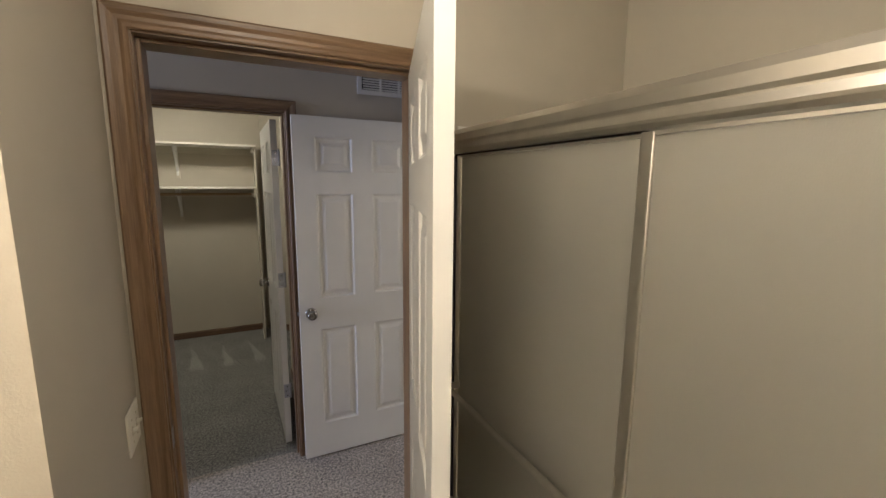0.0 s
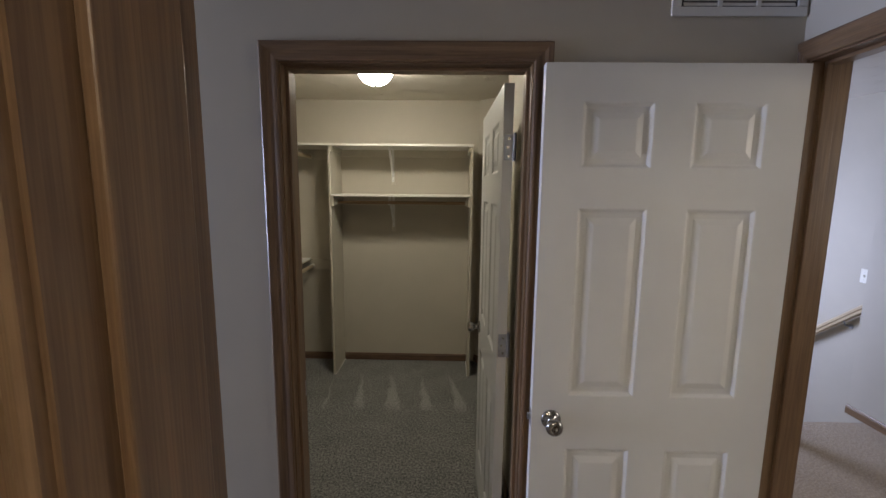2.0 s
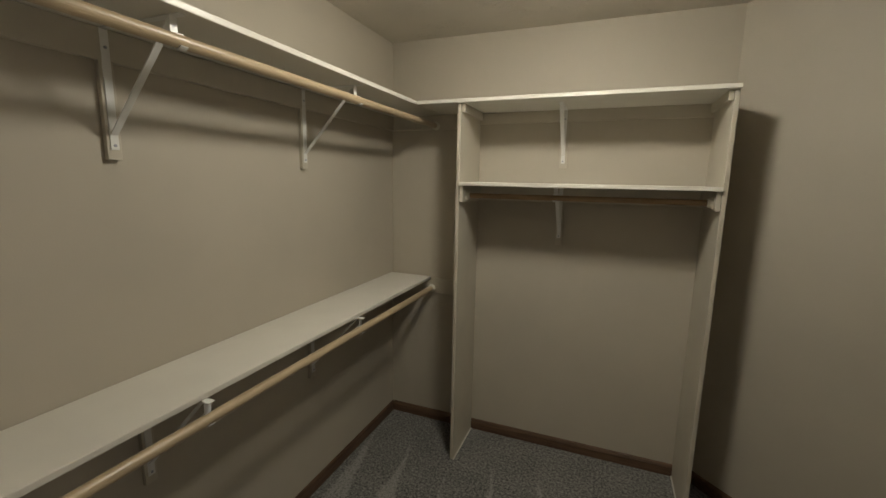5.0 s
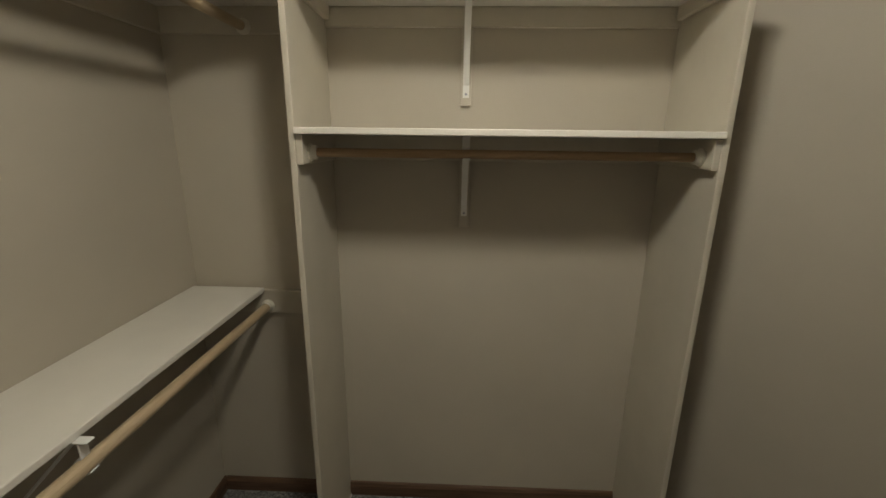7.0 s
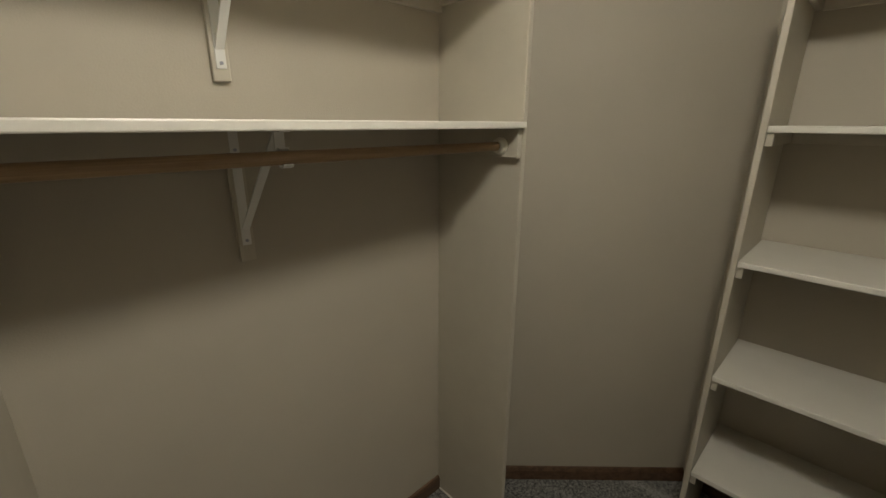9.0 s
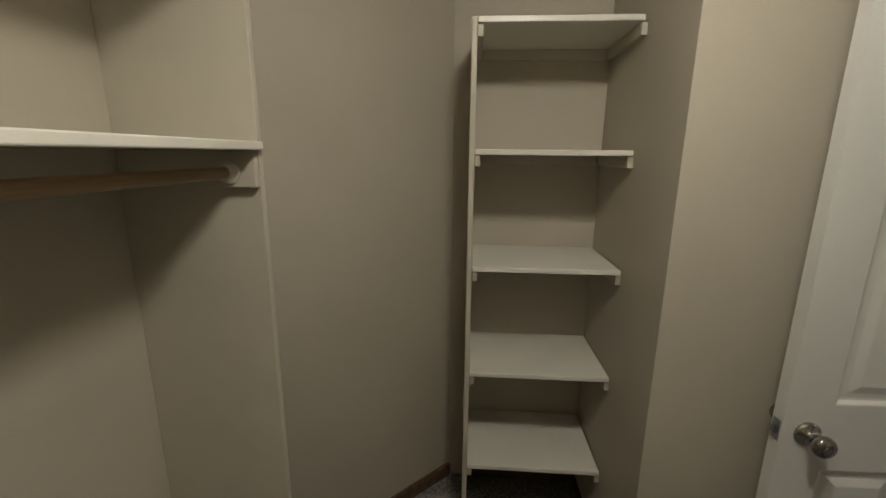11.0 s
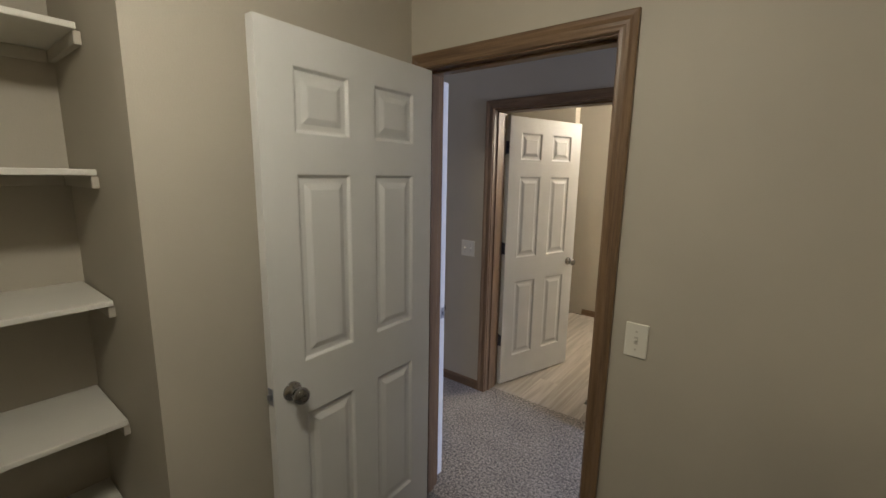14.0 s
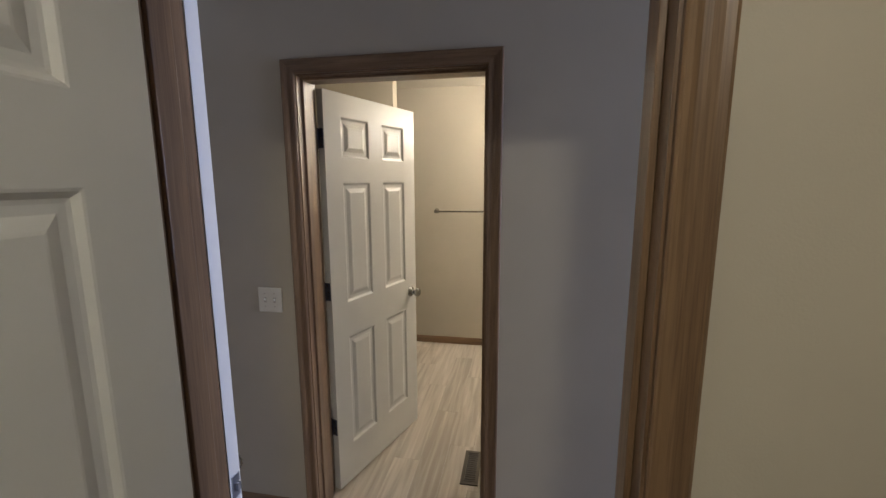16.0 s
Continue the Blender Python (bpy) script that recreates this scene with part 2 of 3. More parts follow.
def part(name, bm, mat, parent=None, label="", m=None, smooth=False):
    me = bpy.data.meshes.new(name)
    bm.to_mesh(me)
    bm.free()
    if smooth:
        for p in me.polygons:
            p.use_smooth = True
    me.materials.append(mat)
    ob = new(name, me)
    if parent:
        ob.parent = parent
    if m is not None:
        ob.matrix_basis = m
    if label:
        tagged(ob, label)
    return ob


def boxes(name, items, mat, parent=None, label="", bevel=0.0, m=None):
    bm = bmesh.new()
    for it in items:
        box(bm, *it, bevel=bevel)
    return part(name, bm, mat, parent, label, m)


def structure(ob, label, category):
    return tagged(ob, label, category, kind="structure")


def lathe(bm, profile, steps=24, m=None):
    """Turn (radius, height) pairs about z."""
    rings = []
    for r, z in profile:
        ring = [bm.verts.new((r * math.cos(2 * math.pi * i / steps), r * math.sin(2 * math.pi * i / steps), z)) for i in range(steps)]
        rings.append(ring)
    for a, b in zip(rings, rings[1:]):
        for i in range(steps):
            j = (i + 1) % steps
            bm.faces.new((a[i], a[j], b[j], b[i]))
    bm.faces.new(list(reversed(rings[0])))
    bm.faces.new(rings[-1])
    if m is not None:
        bmesh.ops.transform(bm, matrix=m, verts=[v for ring in rings for v in ring])


def rod(bm, a, b, r, steps=14):
    a, b = Vector(a), Vector(b)
    q = (b - a).to_track_quat("Z", "Y").to_matrix().to_4x4()
    lathe(bm, [(r, 0), (r, (b - a).length)], steps, Matrix.Translation(a) @ q)


def prism(bm, outline, axis, lo, hi):
    """Push a closed outline along an axis: 0: outline in (y, z); 1: (x, z); 2: (x, y)."""
    def at(p, d):
        return {0: (d, p[0], p[1]), 1: (p[0], d, p[1]), 2: (p[0], p[1], d)}[axis]
    a = [bm.verts.new(at(p, lo)) for p in outline]
    b = [bm.verts.new(at(p, hi)) for p in outline]
    n = len(outline)
    for i in range(n):
        bm.faces.new((a[i], a[(i + 1) % n], b[(i + 1) % n], b[i]))
    bm.faces.new(list(reversed(a)))
    bm.faces.new(b)
    bmesh.ops.recalc_face_normals(bm, faces=bm.faces)


# ---------------------------------------------------------------- shell
def wall_x(name, x0, x1, y0, y1, openings, label):
    """A wall along x with door openings (from, to, head)."""
    items, x = [], x0
    for a, b, h in openings:
        items.append((x, a, y0, y1, 0, CEIL))
        items.append((a, b, y0, y1, h, CEIL))
        x = b
    items.append((x, x1, y0, y1, 0, CEIL))
    return structure(boxes(name, items, PAINT), label, "wall")


def wall_y(name, y0, y1, x0, x1, openings, label):
    items, y = [], y0
    for a, b, h in openings:
        items.append((x0, x1, y, a, 0, CEIL))
        items.append((x0, x1, a, b, h, CEIL))
        y = b
    items.append((x0, x1, y, y1, 0, CEIL))
    return structure(boxes(name, items, PAINT), label, "wall")


HEAD = 2.038
CD = (0.804, 1.582)          # closet door, between the jambs
BD = (1.116, 1.901)          # bathroom door
LD = (2.291, 3.053)          # landing door, along y
J = 0.019                    # jamb board

wall_x("wall_closet_front", -1.2, XH + WT, YH, YC, [(CD[0] - J, CD[1] + J, HEAD + J)], "beige painted drywall between hall and closet")
wall_x("wall_bathroom_front", -1.2, XH + WT, YA, YD, [(BD[0] - J, BD[1] + J, HEAD + J)], "beige painted drywall between hall and bathroom")
wall_y("wall_hall_right", YD, YH, XH, XH + WT, [(LD[0] - J, LD[1] + J, HEAD + J)], "painted drywall at the end of the hall")
structure(boxes("wall_closet_left", [(XL - WT, XL, YC, YB + WT, 0, CEIL)], PAINT), "beige painted closet side wall", "wall")
structure(boxes("wall_closet_back", [(XL, DIAG - YB + 0.1, YB, YB + WT, 0, CEIL)], PAINT), "beige painted closet back wall", "wall")
bm = bmesh.new()
prism(bm, [(DIAG - YB, YB), (DIAG - YB + 0.16, YB), (XN + 0.16, DIAG - XN), (XN, DIAG - XN)], 2, 0, CEIL)
structure(part("wall_closet_diagonal", bm, PAINT), "beige painted wall set diagonally across the closet corner", "wall")
structure(boxes("wall_niche_back", [(XN, XN + WT, NICHE_Y - 0.3, DIAG - XN + 0.02, 0, CEIL)], PAINT), "beige painted wall behind the shelf tower", "wall")
structure(boxes("wall_niche_side", [(BUMP_X, XN, YC, NICHE_Y, 0, CEIL)], PAINT), "beige painted wall boxed out beside the closet door", "wall")
structure(boxes("ceiling", [(-5, 6, -1.5, 9.5, CEIL, CEIL + 0.1)], CEILING), "textured off-white ceiling", "ceiling")
SILL_Y = 2.025
structure(boxes("floor_hall", [(-4.6, XH + WT, SILL_Y, YH + 0.06, -0.05, 0)], CARPET), "speckled grey beige cut-pile carpet", "floor")
structure(boxes("floor_closet", [(XL - WT, XN + WT, YH + 0.0601, YB + 0.1, -0.05, 0)], CARPET_CLOSET_SHADED), "speckled grey beige cut-pile carpet with vacuum strokes, shade in its colour", "floor")
structure(boxes("floor_landing", [(2.956, 4.385, 0.4, 4.65, -0.05, 0), (XH + WT, 2.9559, YD, 4.65, -0.05, 0)], CARPET_TAN), "beige cut-pile carpet on the stair landing", "floor")


# ---------------------------------------------------------------- doors
def panel_door(name, w, h, t, label, knob_side=1):
    """Moulded six-panel leaf: hinge edge at x=0, width along +x, thickness from y=0 to t."""
    xs = [0, 0.112, w / 2 - 0.056, w / 2 + 0.056, w - 0.112, w]
    zs = [0, 0.205, 0.803, 0.985, 1.589, 1.706, 1.899, h]
    bm = bmesh.new()
    for side in (0, 1):
        def P(x, z, d):
            return bm.verts.new((x, d if side == 0 else t - d, z))

        def quad(pts):
            vs = [P(*p) for p in pts]
            bm.faces.new(vs if side == 0 else vs[::-1])
        for i in range(5):
            for k in range(7):
                x0, x1, z0, z1 = xs[i], xs[i + 1], zs[k], zs[k + 1]
                if i in (1, 3) and k in (1, 3, 5):
                    rings = [(0, 0), (0.004, 0.001), (0.012, 0.008), (0.018, 0.009), (0.030, 0.0085), (0.048, 0.002), (0.052, 0.0012)]
                    for (a, da), (b, db) in zip(rings, rings[1:]):
                        c0 = [(x0 + a, z0 + a, da), (x1 - a, z0 + a, da), (x1 - a, z1 - a, da), (x0 + a, z1 - a, da)]
                        c1 = [(x0 + b, z0 + b, db), (x1 - b, z0 + b, db), (x1 - b, z1 - b, db), (x0 + b, z1 - b, db)]
                        for q in range(4):
                            quad([c0[q], c0[(q + 1) % 4], c1[(q + 1) % 4], c1[q]])
                    a, da = rings[-1]
                    quad([(x0 + a, z0 + a, da), (x1 - a, z0 + a, da), (x1 - a, z1 - a, da), (x0 + a, z1 - a, da)])
                else:
                    quad([(x0, z0, 0), (x1, z0, 0), (x1, z1, 0), (x0, z1, 0)])
    def rim(pts):
        bm.faces.new([bm.verts.new(p) for p in pts])
    for k in range(7):
        a, b = zs[k], zs[k + 1]
        rim([(0, 0, a), (0, 0, b), (0, t, b), (0, t, a)])
        rim([(w, 0, a), (w, t, a), (w, t, b), (w, 0, b)])
    for i in range(5):
        a, b = xs[i], xs[i + 1]
        rim([(a, 0, 0), (a, t, 0), (b, t, 0), (b, 0, 0)])
        rim([(a, 0, h), (b, 0, h), (b, t, h), (a, t, h)])
    bmesh.ops.remove_doubles(bm, verts=bm.verts, dist=0.0002)
    bmesh.ops.recalc_face_normals(bm, faces=bm.faces)
    door = structure(part(name, bm, WHITE), label, "door")
    for s, y in ((-1, 0), (1, t)):
        b2 = bmesh.new()
        m = Matrix.Translation((w - 0.062, y, 0.905)) @ Matrix.Rotation(radians(90 if s < 0 else -90), 4, "X")
        lathe(b2, [(0.032, 0), (0.032, 0.005), (0.027, 0.009), (0.012, 0.012), (0.011, 0.028), (0.018, 0.034), (0.0265, 0.044), (0.0275, 0.052), (0.025, 0.06), (0.016, 0.0655), (0.004, 0.062)], 28, m)
        part("knob", b2, NICKEL, door, "round brushed nickel knob", smooth=True)
    b2 = bmesh.new()
    box(b2, w - 0.001, w + 0.0015, t / 2 - 0.0125, t / 2 + 0.0125, 0.905 - 0.028, 0.905 + 0.028)
    box(b2, w, w + 0.011, t / 2 - 0.006, t / 2 + 0.006, 0.905 - 0.01, 0.905 + 0.01, 0.002)
    part("latch_plate", b2, STEEL, door, "satin steel latch")
    return door


def hinge(door, z, mat, plate_y):
    """Butt hinge at the hinge edge: barrel with tips outside the face y=0, and a screwed plate on the edge."""
    b2 = bmesh.new()
    rod(b2, (-0.002, -0.006, z - 0.045), (-0.002, -0.006, z + 0.045), 0.0065, 12)
    rod(b2, (-0.002, -0.006, z + 0.045), (-0.002, -0.006, z + 0.051), 0.0045, 10)
    for k in (-0.018, 0.0, 0.018):
        rod(b2, (-0.002, -0.006, z + k - 0.0006), (-0.002, -0.006, z + k + 0.0006), 0.0072, 12)
    h = part("hinge", b2, mat, door, "steel butt hinge")
    b2 = bmesh.new()
    box(b2, -0.0022, 0.0002, plate_y[0], plate_y[1], z - 0.0445, z + 0.0445, 0.0008)
    p = part("hinge_plate", b2, mat, h)
    for dy, dz in ((0.4, 0.03), (0.62, 0.0), (0.4, -0.03)):
        b2 = bmesh.new()
        yy = plate_y[0] + (plate_y[1] - plate_y[0]) * dy
        rod(b2, (-0.0035, yy, z + dz), (-0.0015, yy, z + dz), 0.0042, 10)
        part("screw", b2, NICKEL, h)
    return h


LEAF_H, LEAF_T = 2.006, 0.035
D1 = panel_door("door_1", 0.757, LEAF_H, LEAF_T, "white six-panel door standing open inside the closet")
D1.matrix_basis = pose(1.552, YC + 0.034, 0.014, 0, 0, 91.2)
for z in (1.79, 1.065, 0.35):
    hinge(D1, z, STEEL, (0.001, 0.031))
D2 = panel_door("door_2", 0.757, LEAF_H, LEAF_T, "white six-panel door standing open into the bathroom")
D2.matrix_basis = pose(BD[1] - 0.002, YA - 0.008, 0.014, 0, 0, -108.3) @ Matrix.Translation((0, -LEAF_T, 0))
for z in (1.79, 1.065, 0.35):
    h = hinge(D2, z, STEEL_DIM, (0.001, 0.031))
    h.matrix_basis = Matrix.Translation((0, LEAF_T, 0)) @ Matrix.Rotation(math.pi, 4, "X") @ Matrix.Translation((0, 0, -2 * z))
D3 = panel_door("door_3", 0.757, LEAF_H, LEAF_T, "white six-panel door folded back against the hall wall")
D3.matrix_basis = pose(XH - 0.024, 3.052, 0.016, 0, 0, 180)


def casing(name, lo, hi, head, face, out, along, label):
    """Three mitred lengths of moulded trim round an opening; face: the wall's plane, out: which way it stands off."""
    prof = [(0, 0.0), (0, 0.010), (0.004, 0.013), (0.012, 0.0125), (0.020, 0.010), (0.030, 0.0105), (0.041, 0.0155), (0.052, 0.017), (0.057, 0.014), (0.057, 0.0)]
    holder = structure(new(name), label, "door trim")
    rv = 0.005

    def P(a, dd, z):
        p = face + out * dd
        return (a, p, z) if along == 0 else (p, a, z)
    for nm, mat in (("casing_side", OAK_Z), ("casing_side", OAK_Z), ("casing_head", OAK_X if along == 0 else OAK_Y)):
        b2 = bmesh.new()
        first = nm == "casing_side" and "s0" not in holder
        if nm == "casing_head":
            lists = [[P(lo - rv + 0 - o, dd, head + rv + o) for o, dd in prof], [P(hi + rv + o, dd, head + rv + o) for o, dd in prof]]
        elif first:
            holder["s0"] = 1
            lists = [[P(lo - rv - o, dd, 0) for o, dd in prof], [P(lo - rv - o, dd, head + rv + o) for o, dd in prof]]
        else:
            lists = [[P(hi + rv + o, dd, 0) for o, dd in prof], [P(hi + rv + o, dd, head + rv + o) for o, dd in prof]]
        va = [b2.verts.new(p) for p in lists[0]]
        vb = [b2.verts.new(p) for p in lists[1]]
        n = len(va)
        for i in range(n):
            b2.faces.new((va[i], va[(i + 1) % n], vb[(i + 1) % n], vb[i]))
        b2.faces.new(va[::-1])
        b2.faces.new(vb)
        bmesh.ops.recalc_face_normals(b2, faces=b2.faces)
        part(nm, b2, mat, holder)
    del holder["s0"]
    return holder


def jambs(name, lo, hi, head, f0, f1, along, label, stop):
    """Jamb boards lining an opening, with a stop strip; f0, f1: the wall's faces; stop: the strip's place."""
    holder = structure(new(name), label, "door frame")

    def B(a0, a1, p0, p1, z0, z1):
        return (a0, a1, p0, p1, z0, z1) if along == 0 else (p0, p1, a0, a1, z0, z1)
    H = OAK_X if along == 0 else OAK_Y
    boxes("jamb", [B(lo - J, lo, f0 - 0.001, f1 + 0.001, 0, head + J)], OAK_Z, holder)
    boxes("jamb", [B(hi, hi + J, f0 - 0.001, f1 + 0.001, 0, head + J)], OAK_Z, holder)
    boxes("head_jamb", [B(lo, hi, f0 - 0.001, f1 + 0.001, head, head + J)], H, holder)
    s0, s1 = stop
    boxes("door_stop", [B(lo, lo + 0.011, s0, s1, 0, head)], OAK_Z, holder, bevel=0.002)
    boxes("door_stop", [B(hi - 0.011, hi, s0, s1, 0, head)], OAK_Z, holder, bevel=0.002)
    boxes("door_stop", [B(lo + 0.011, hi - 0.011, s0, s1, head - 0.011, head)], H, holder, bevel=0.002)
    return holder


OAK_L = "stained oak door casing with mitred corners"
casing("trim_closet_door_hall", CD[0], CD[1], HEAD, YH, -1, 0, OAK_L)
casing("trim_closet_door_inside", CD[0], CD[1], HEAD, YC, 1, 0, OAK_L)
jambs("frame_closet_door", CD[0], CD[1], HEAD, YH, YC, 0, "stained oak jamb lining the closet doorway", (YH + 0.035, YC - 0.038))
casing("trim_bathroom_door_hall", BD[0], BD[1], HEAD, YD, 1, 0, OAK_L)
casing("trim_bathroom_door_inside", BD[0], BD[1], HEAD, YA, -1, 0, OAK_L)
jambs("frame_bathroom_door", BD[0], BD[1], HEAD, YA, YD, 0, "stained oak jamb lining the bathroom doorway", (YA + 0.038, YD - 0.035))
casing("trim_landing_door_hall", LD[0], LD[1], HEAD, XH, -1, 1, OAK_L)
casing("trim_landing_door_outside", LD[0], LD[1], HEAD, XH + WT, 1, 1, OAK_L)
jambs("frame_landing_door", LD[0], LD[1], HEAD, XH, XH + WT, 1, "stained oak jamb lining the landing doorway", (XH + 0.038, XH + WT - 0.035))

# ---------------------------------------------------------------- skirting
def skirting(name, a, b, mat, label):
    """Moulded skirting from a to b along the floor; the room lies to the left of a -> b."""
    a, b = Vector((*a, 0)), Vector((*b, 0))
    d = (b - a).normalized()
    n = Vector((-d.y, d.x, 0))
    prof = [(0.0, 0.0), (0.012, 0.0), (0.012, 0.048), (0.009, 0.056), (0.0085, 0.060), (0.005, 0.066), (0.0, 0.068)]
    bm = bmesh.new()
    va = [bm.verts.new(a + n * p + Vector((0, 0, z))) for p, z in prof]
    vb = [bm.verts.new(b + n * p + Vector((0, 0, z))) for p, z in prof]
    k = len(prof)
    for i in range(k):
        bm.faces.new((va[i], va[(i + 1) % k], vb[(i + 1) % k], vb[i]))
    bm.faces.new(va)
    bm.faces.new(vb[::-1])
    bmesh.ops.recalc_face_normals(bm, faces=bm.faces)
    return structure(part(name, bm, mat), label, "baseboard")


BB = "dark-stained oak baseboard along the carpet"
SHX = (0.317, 1.500)
PT = 0.019
skirting("baseboard", (XL, YB), (XL, YC), STAIN_Y, BB)
skirting("baseboard", (SHX[0] - PT, YB), (XL + 0.012, YB), STAIN_X, BB)
skirting("baseboard", (SHX[1], YB), (SHX[0], YB), STAIN_X, BB)
skirting("baseboard", (XN, DIAG - XN), (DIAG - YB, YB), STAIN_X, BB)
skirting("baseboard", (BUMP_X, YC), (BUMP_X, NICHE_Y), STAIN_Y, BB)
skirting("baseboard", (BUMP_X, NICHE_Y), (XN, NICHE_Y), STAIN_X, BB)
skirting("baseboard", (XN, NICHE_Y + 0.012), (XN, 4.785), STAIN_Y, BB)
skirting("baseboard", (XL + 0.012, YC), (CD[0] - 0.062, YC), STAIN_X, BB)
skirting("baseboard", (CD[0] - 0.062, YH), (-1.2, YH), OAK_X, BB)
skirting("baseboard", (XH, YH), (CD[1] + 0.062, YH), OAK_X, BB)
skirting("baseboard", (BD[1] + 0.062, YD), (XH, YD), OAK_X, BB)
skirting("baseboard", (-1.2, YD), (BD[0] - 0.062, YD), OAK_X, BB)


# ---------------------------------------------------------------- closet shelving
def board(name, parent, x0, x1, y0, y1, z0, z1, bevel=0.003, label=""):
    return boxes(name, [(x0, x1, y0, y1, z0, z1)], SHELF_PALE if name in ("shelf", "shelf_board", "caulk_bead") else SHELF, parent, label, bevel)


def bracket(parent, m, z_top, drop, reach, hook=None, strip=0.05):
    """White steel shelf bracket on a wood strip. Local: wall at y=0, the room at -y. hook: (distance out, drop, set-back of its strap) for the rod it carries."""
    b2 = bmesh.new()
    box(b2, -0.019, 0.019, -0.017, -0.001, z_top - drop - strip, z_top - 0.004, 0.002)
    st = part("backing_strip", b2, SHELF, parent, m=m)
    b2 = bmesh.new()
    box(b2, -0.011, 0.011, -0.0205, -0.0172, z_top - drop - 0.012, z_top - 0.002, 0.001)
    box(b2, -0.011, 0.011, -reach, -0.0172, z_top - 0.0035, z_top - 0.0005, 0.001)
    n = 9
    lo, hi = Vector((0, -0.021, z_top - drop + 0.03)), Vector((0, -reach + 0.035, z_top - 0.004))
    pts = []
    for i in range(n + 1):
        u = i / n
        p = lo.lerp(hi, u)
        p += Vector((0, 0.7, -0.7)) * (-0.012 * math.sin(u * math.pi))
        pts.append(p)
    for p, q in zip(pts, pts[1:]):
        d = (q - p).normalized()
        nn = Vector((0, -d.z, d.y)) * 0.0018
        vs = [b2.verts.new(Vector((sx, 0, 0)) + w + s * nn) for w in (p, q) for sx in (-0.0095, 0.0095) for s in (-1, 1)]
        for f in ((0, 1, 3, 2), (4, 6, 7, 5), (0, 4, 5, 1), (2, 3, 7, 6), (0, 2, 6, 4), (1, 5, 7, 3)):
            b2.faces.new([vs[i] for i in f])
    bmesh.ops.recalc_face_normals(b2, faces=b2.faces)
    br = part("bracket", b2, BRACKET, parent, "white enamelled steel bracket", m=m)
    for zz in (z_top - drop, z_top - 0.05):
        b2 = bmesh.new()
        rod(b2, (0, -0.0202, zz), (0, -0.0225, zz), 0.0042, 10)
        part("screw", b2, STEEL, br)
    if hook:
        out, down, back = hook
        b2 = bmesh.new()
        c = Vector((0, -out, z_top - down))
        box(b2, -0.0105, 0.0105, -out + back - 0.0015, -out + back + 0.0015, c.z + (0.0185 if back < 0.01 else 0.0), z_top - 0.0005, 0.0006)
        arc = [c + Vector((0, math.cos(a), math.sin(a))) * 0.0185 for a in [math.pi * (0.5 - 1.28 * k / 12) for k in range(13)]]
        for p, q in zip(arc, arc[1:]):
            d = (q - p).normalized()
            nn = Vector((0, -d.z, d.y)) * 0.0014
            vs = [b2.verts.new(Vector((sx, 0, 0)) + w + s * nn) for w in (p, q) for sx in (-0.0105, 0.0105) for s in (-1, 1)]
            for f in ((0, 1, 3, 2), (4, 6, 7, 5), (0, 4, 5, 1), (2, 3, 7, 6), (0, 2, 6, 4), (1, 5, 7, 3)):
                b2.faces.new([vs[i] for i in f])
        bmesh.ops.recalc_face_normals(b2, faces=b2.faces)
        part("rod_hook", b2, BRACKET, br, "white steel rod hook")
    return br


def socket(parent, a, b):
    b2 = bmesh.new()
    a, b = Vector(a), Vector(b)
    q = (b - a).to_track_quat("Z", "Y").to_matrix().to_4x4()
    lathe(b2, [(0.026, 0), (0.026, 0.004), (0.021, 0.007), (0.0205, 0.020), (0.0185, 0.0215)], 20, Matrix.Translation(a) @ q)
    part("rod_socket", b2, PLASTIC, parent, "white plastic rod socket", smooth=False)


def hanging_rod(parent, a, b, mat, r=0.0165):
    b2 = bmesh.new()
    rod(b2, a, b, r, 20)
    part("closet_rod", b2, mat, parent, "bare pine hanging rod")


BRACKET = material("white_bracket_enamel", (0.76, 0.76, 0.74), 0.3, vary=0.02)
SHF = 5.278
SH_Z = 1.614
TOP_Z = 2.03
unit = tagged(new("hanging_unit"), "cream painted hanging unit with two tall panels, shelf and rod", "closet unit")
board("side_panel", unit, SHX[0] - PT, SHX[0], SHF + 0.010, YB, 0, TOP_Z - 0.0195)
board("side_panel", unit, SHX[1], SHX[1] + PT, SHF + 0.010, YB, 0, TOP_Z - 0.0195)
board("shelf", unit, SHX[0] + 0.001, SHX[1] - 0.001, SHF - 0.004, YB - 0.001, SH_Z - 0.019, SH_Z)
for x0, x1 in ((SHX[0] + 0.0005, SHX[0] + 0.0195), (SHX[1] - 0.0195, SHX[1] - 0.0005)):
    board("cleat", unit, x0, x1, SHF + 0.012, YB - 0.0195, SH_Z - 0.105, SH_Z - 0.0195)
    board("cleat", unit, x0, x1, SHF + 0.018, YB - 0.0195, TOP_Z - 0.062, TOP_Z - 0.0195)
board("cleat", unit, SHX[0] + 0.0005, SHX[1] - 0.0005, YB - 0.019, YB - 0.0005, SH_Z - 0.105, SH_Z - 0.0195)
board("cleat", unit, SHX[0] + 0.0005, SHX[1] - 0.0005, YB - 0.019, YB - 0.0005, TOP_Z - 0.082, TOP_Z - 0.0195)
for x0, x1 in ((SHX[0] + 0.0004, SHX[0] + 0.006), (SHX[1] - 0.006, SHX[1] - 0.0004)):
    board("caulk_bead", unit, x0, x1, SHF + 0.008, YB - 0.0125, 0.0, 0.007, 0.0015, "white caulk line along the carpet")
ROD_Y0, ROD_Z0 = SHF + 0.074, SH_Z - 0.071
hanging_rod(unit, (SHX[0] + 0.022, ROD_Y0, ROD_Z0), (SHX[1] - 0.022, ROD_Y0, ROD_Z0), ROD_X_SHADED, 0.0135)
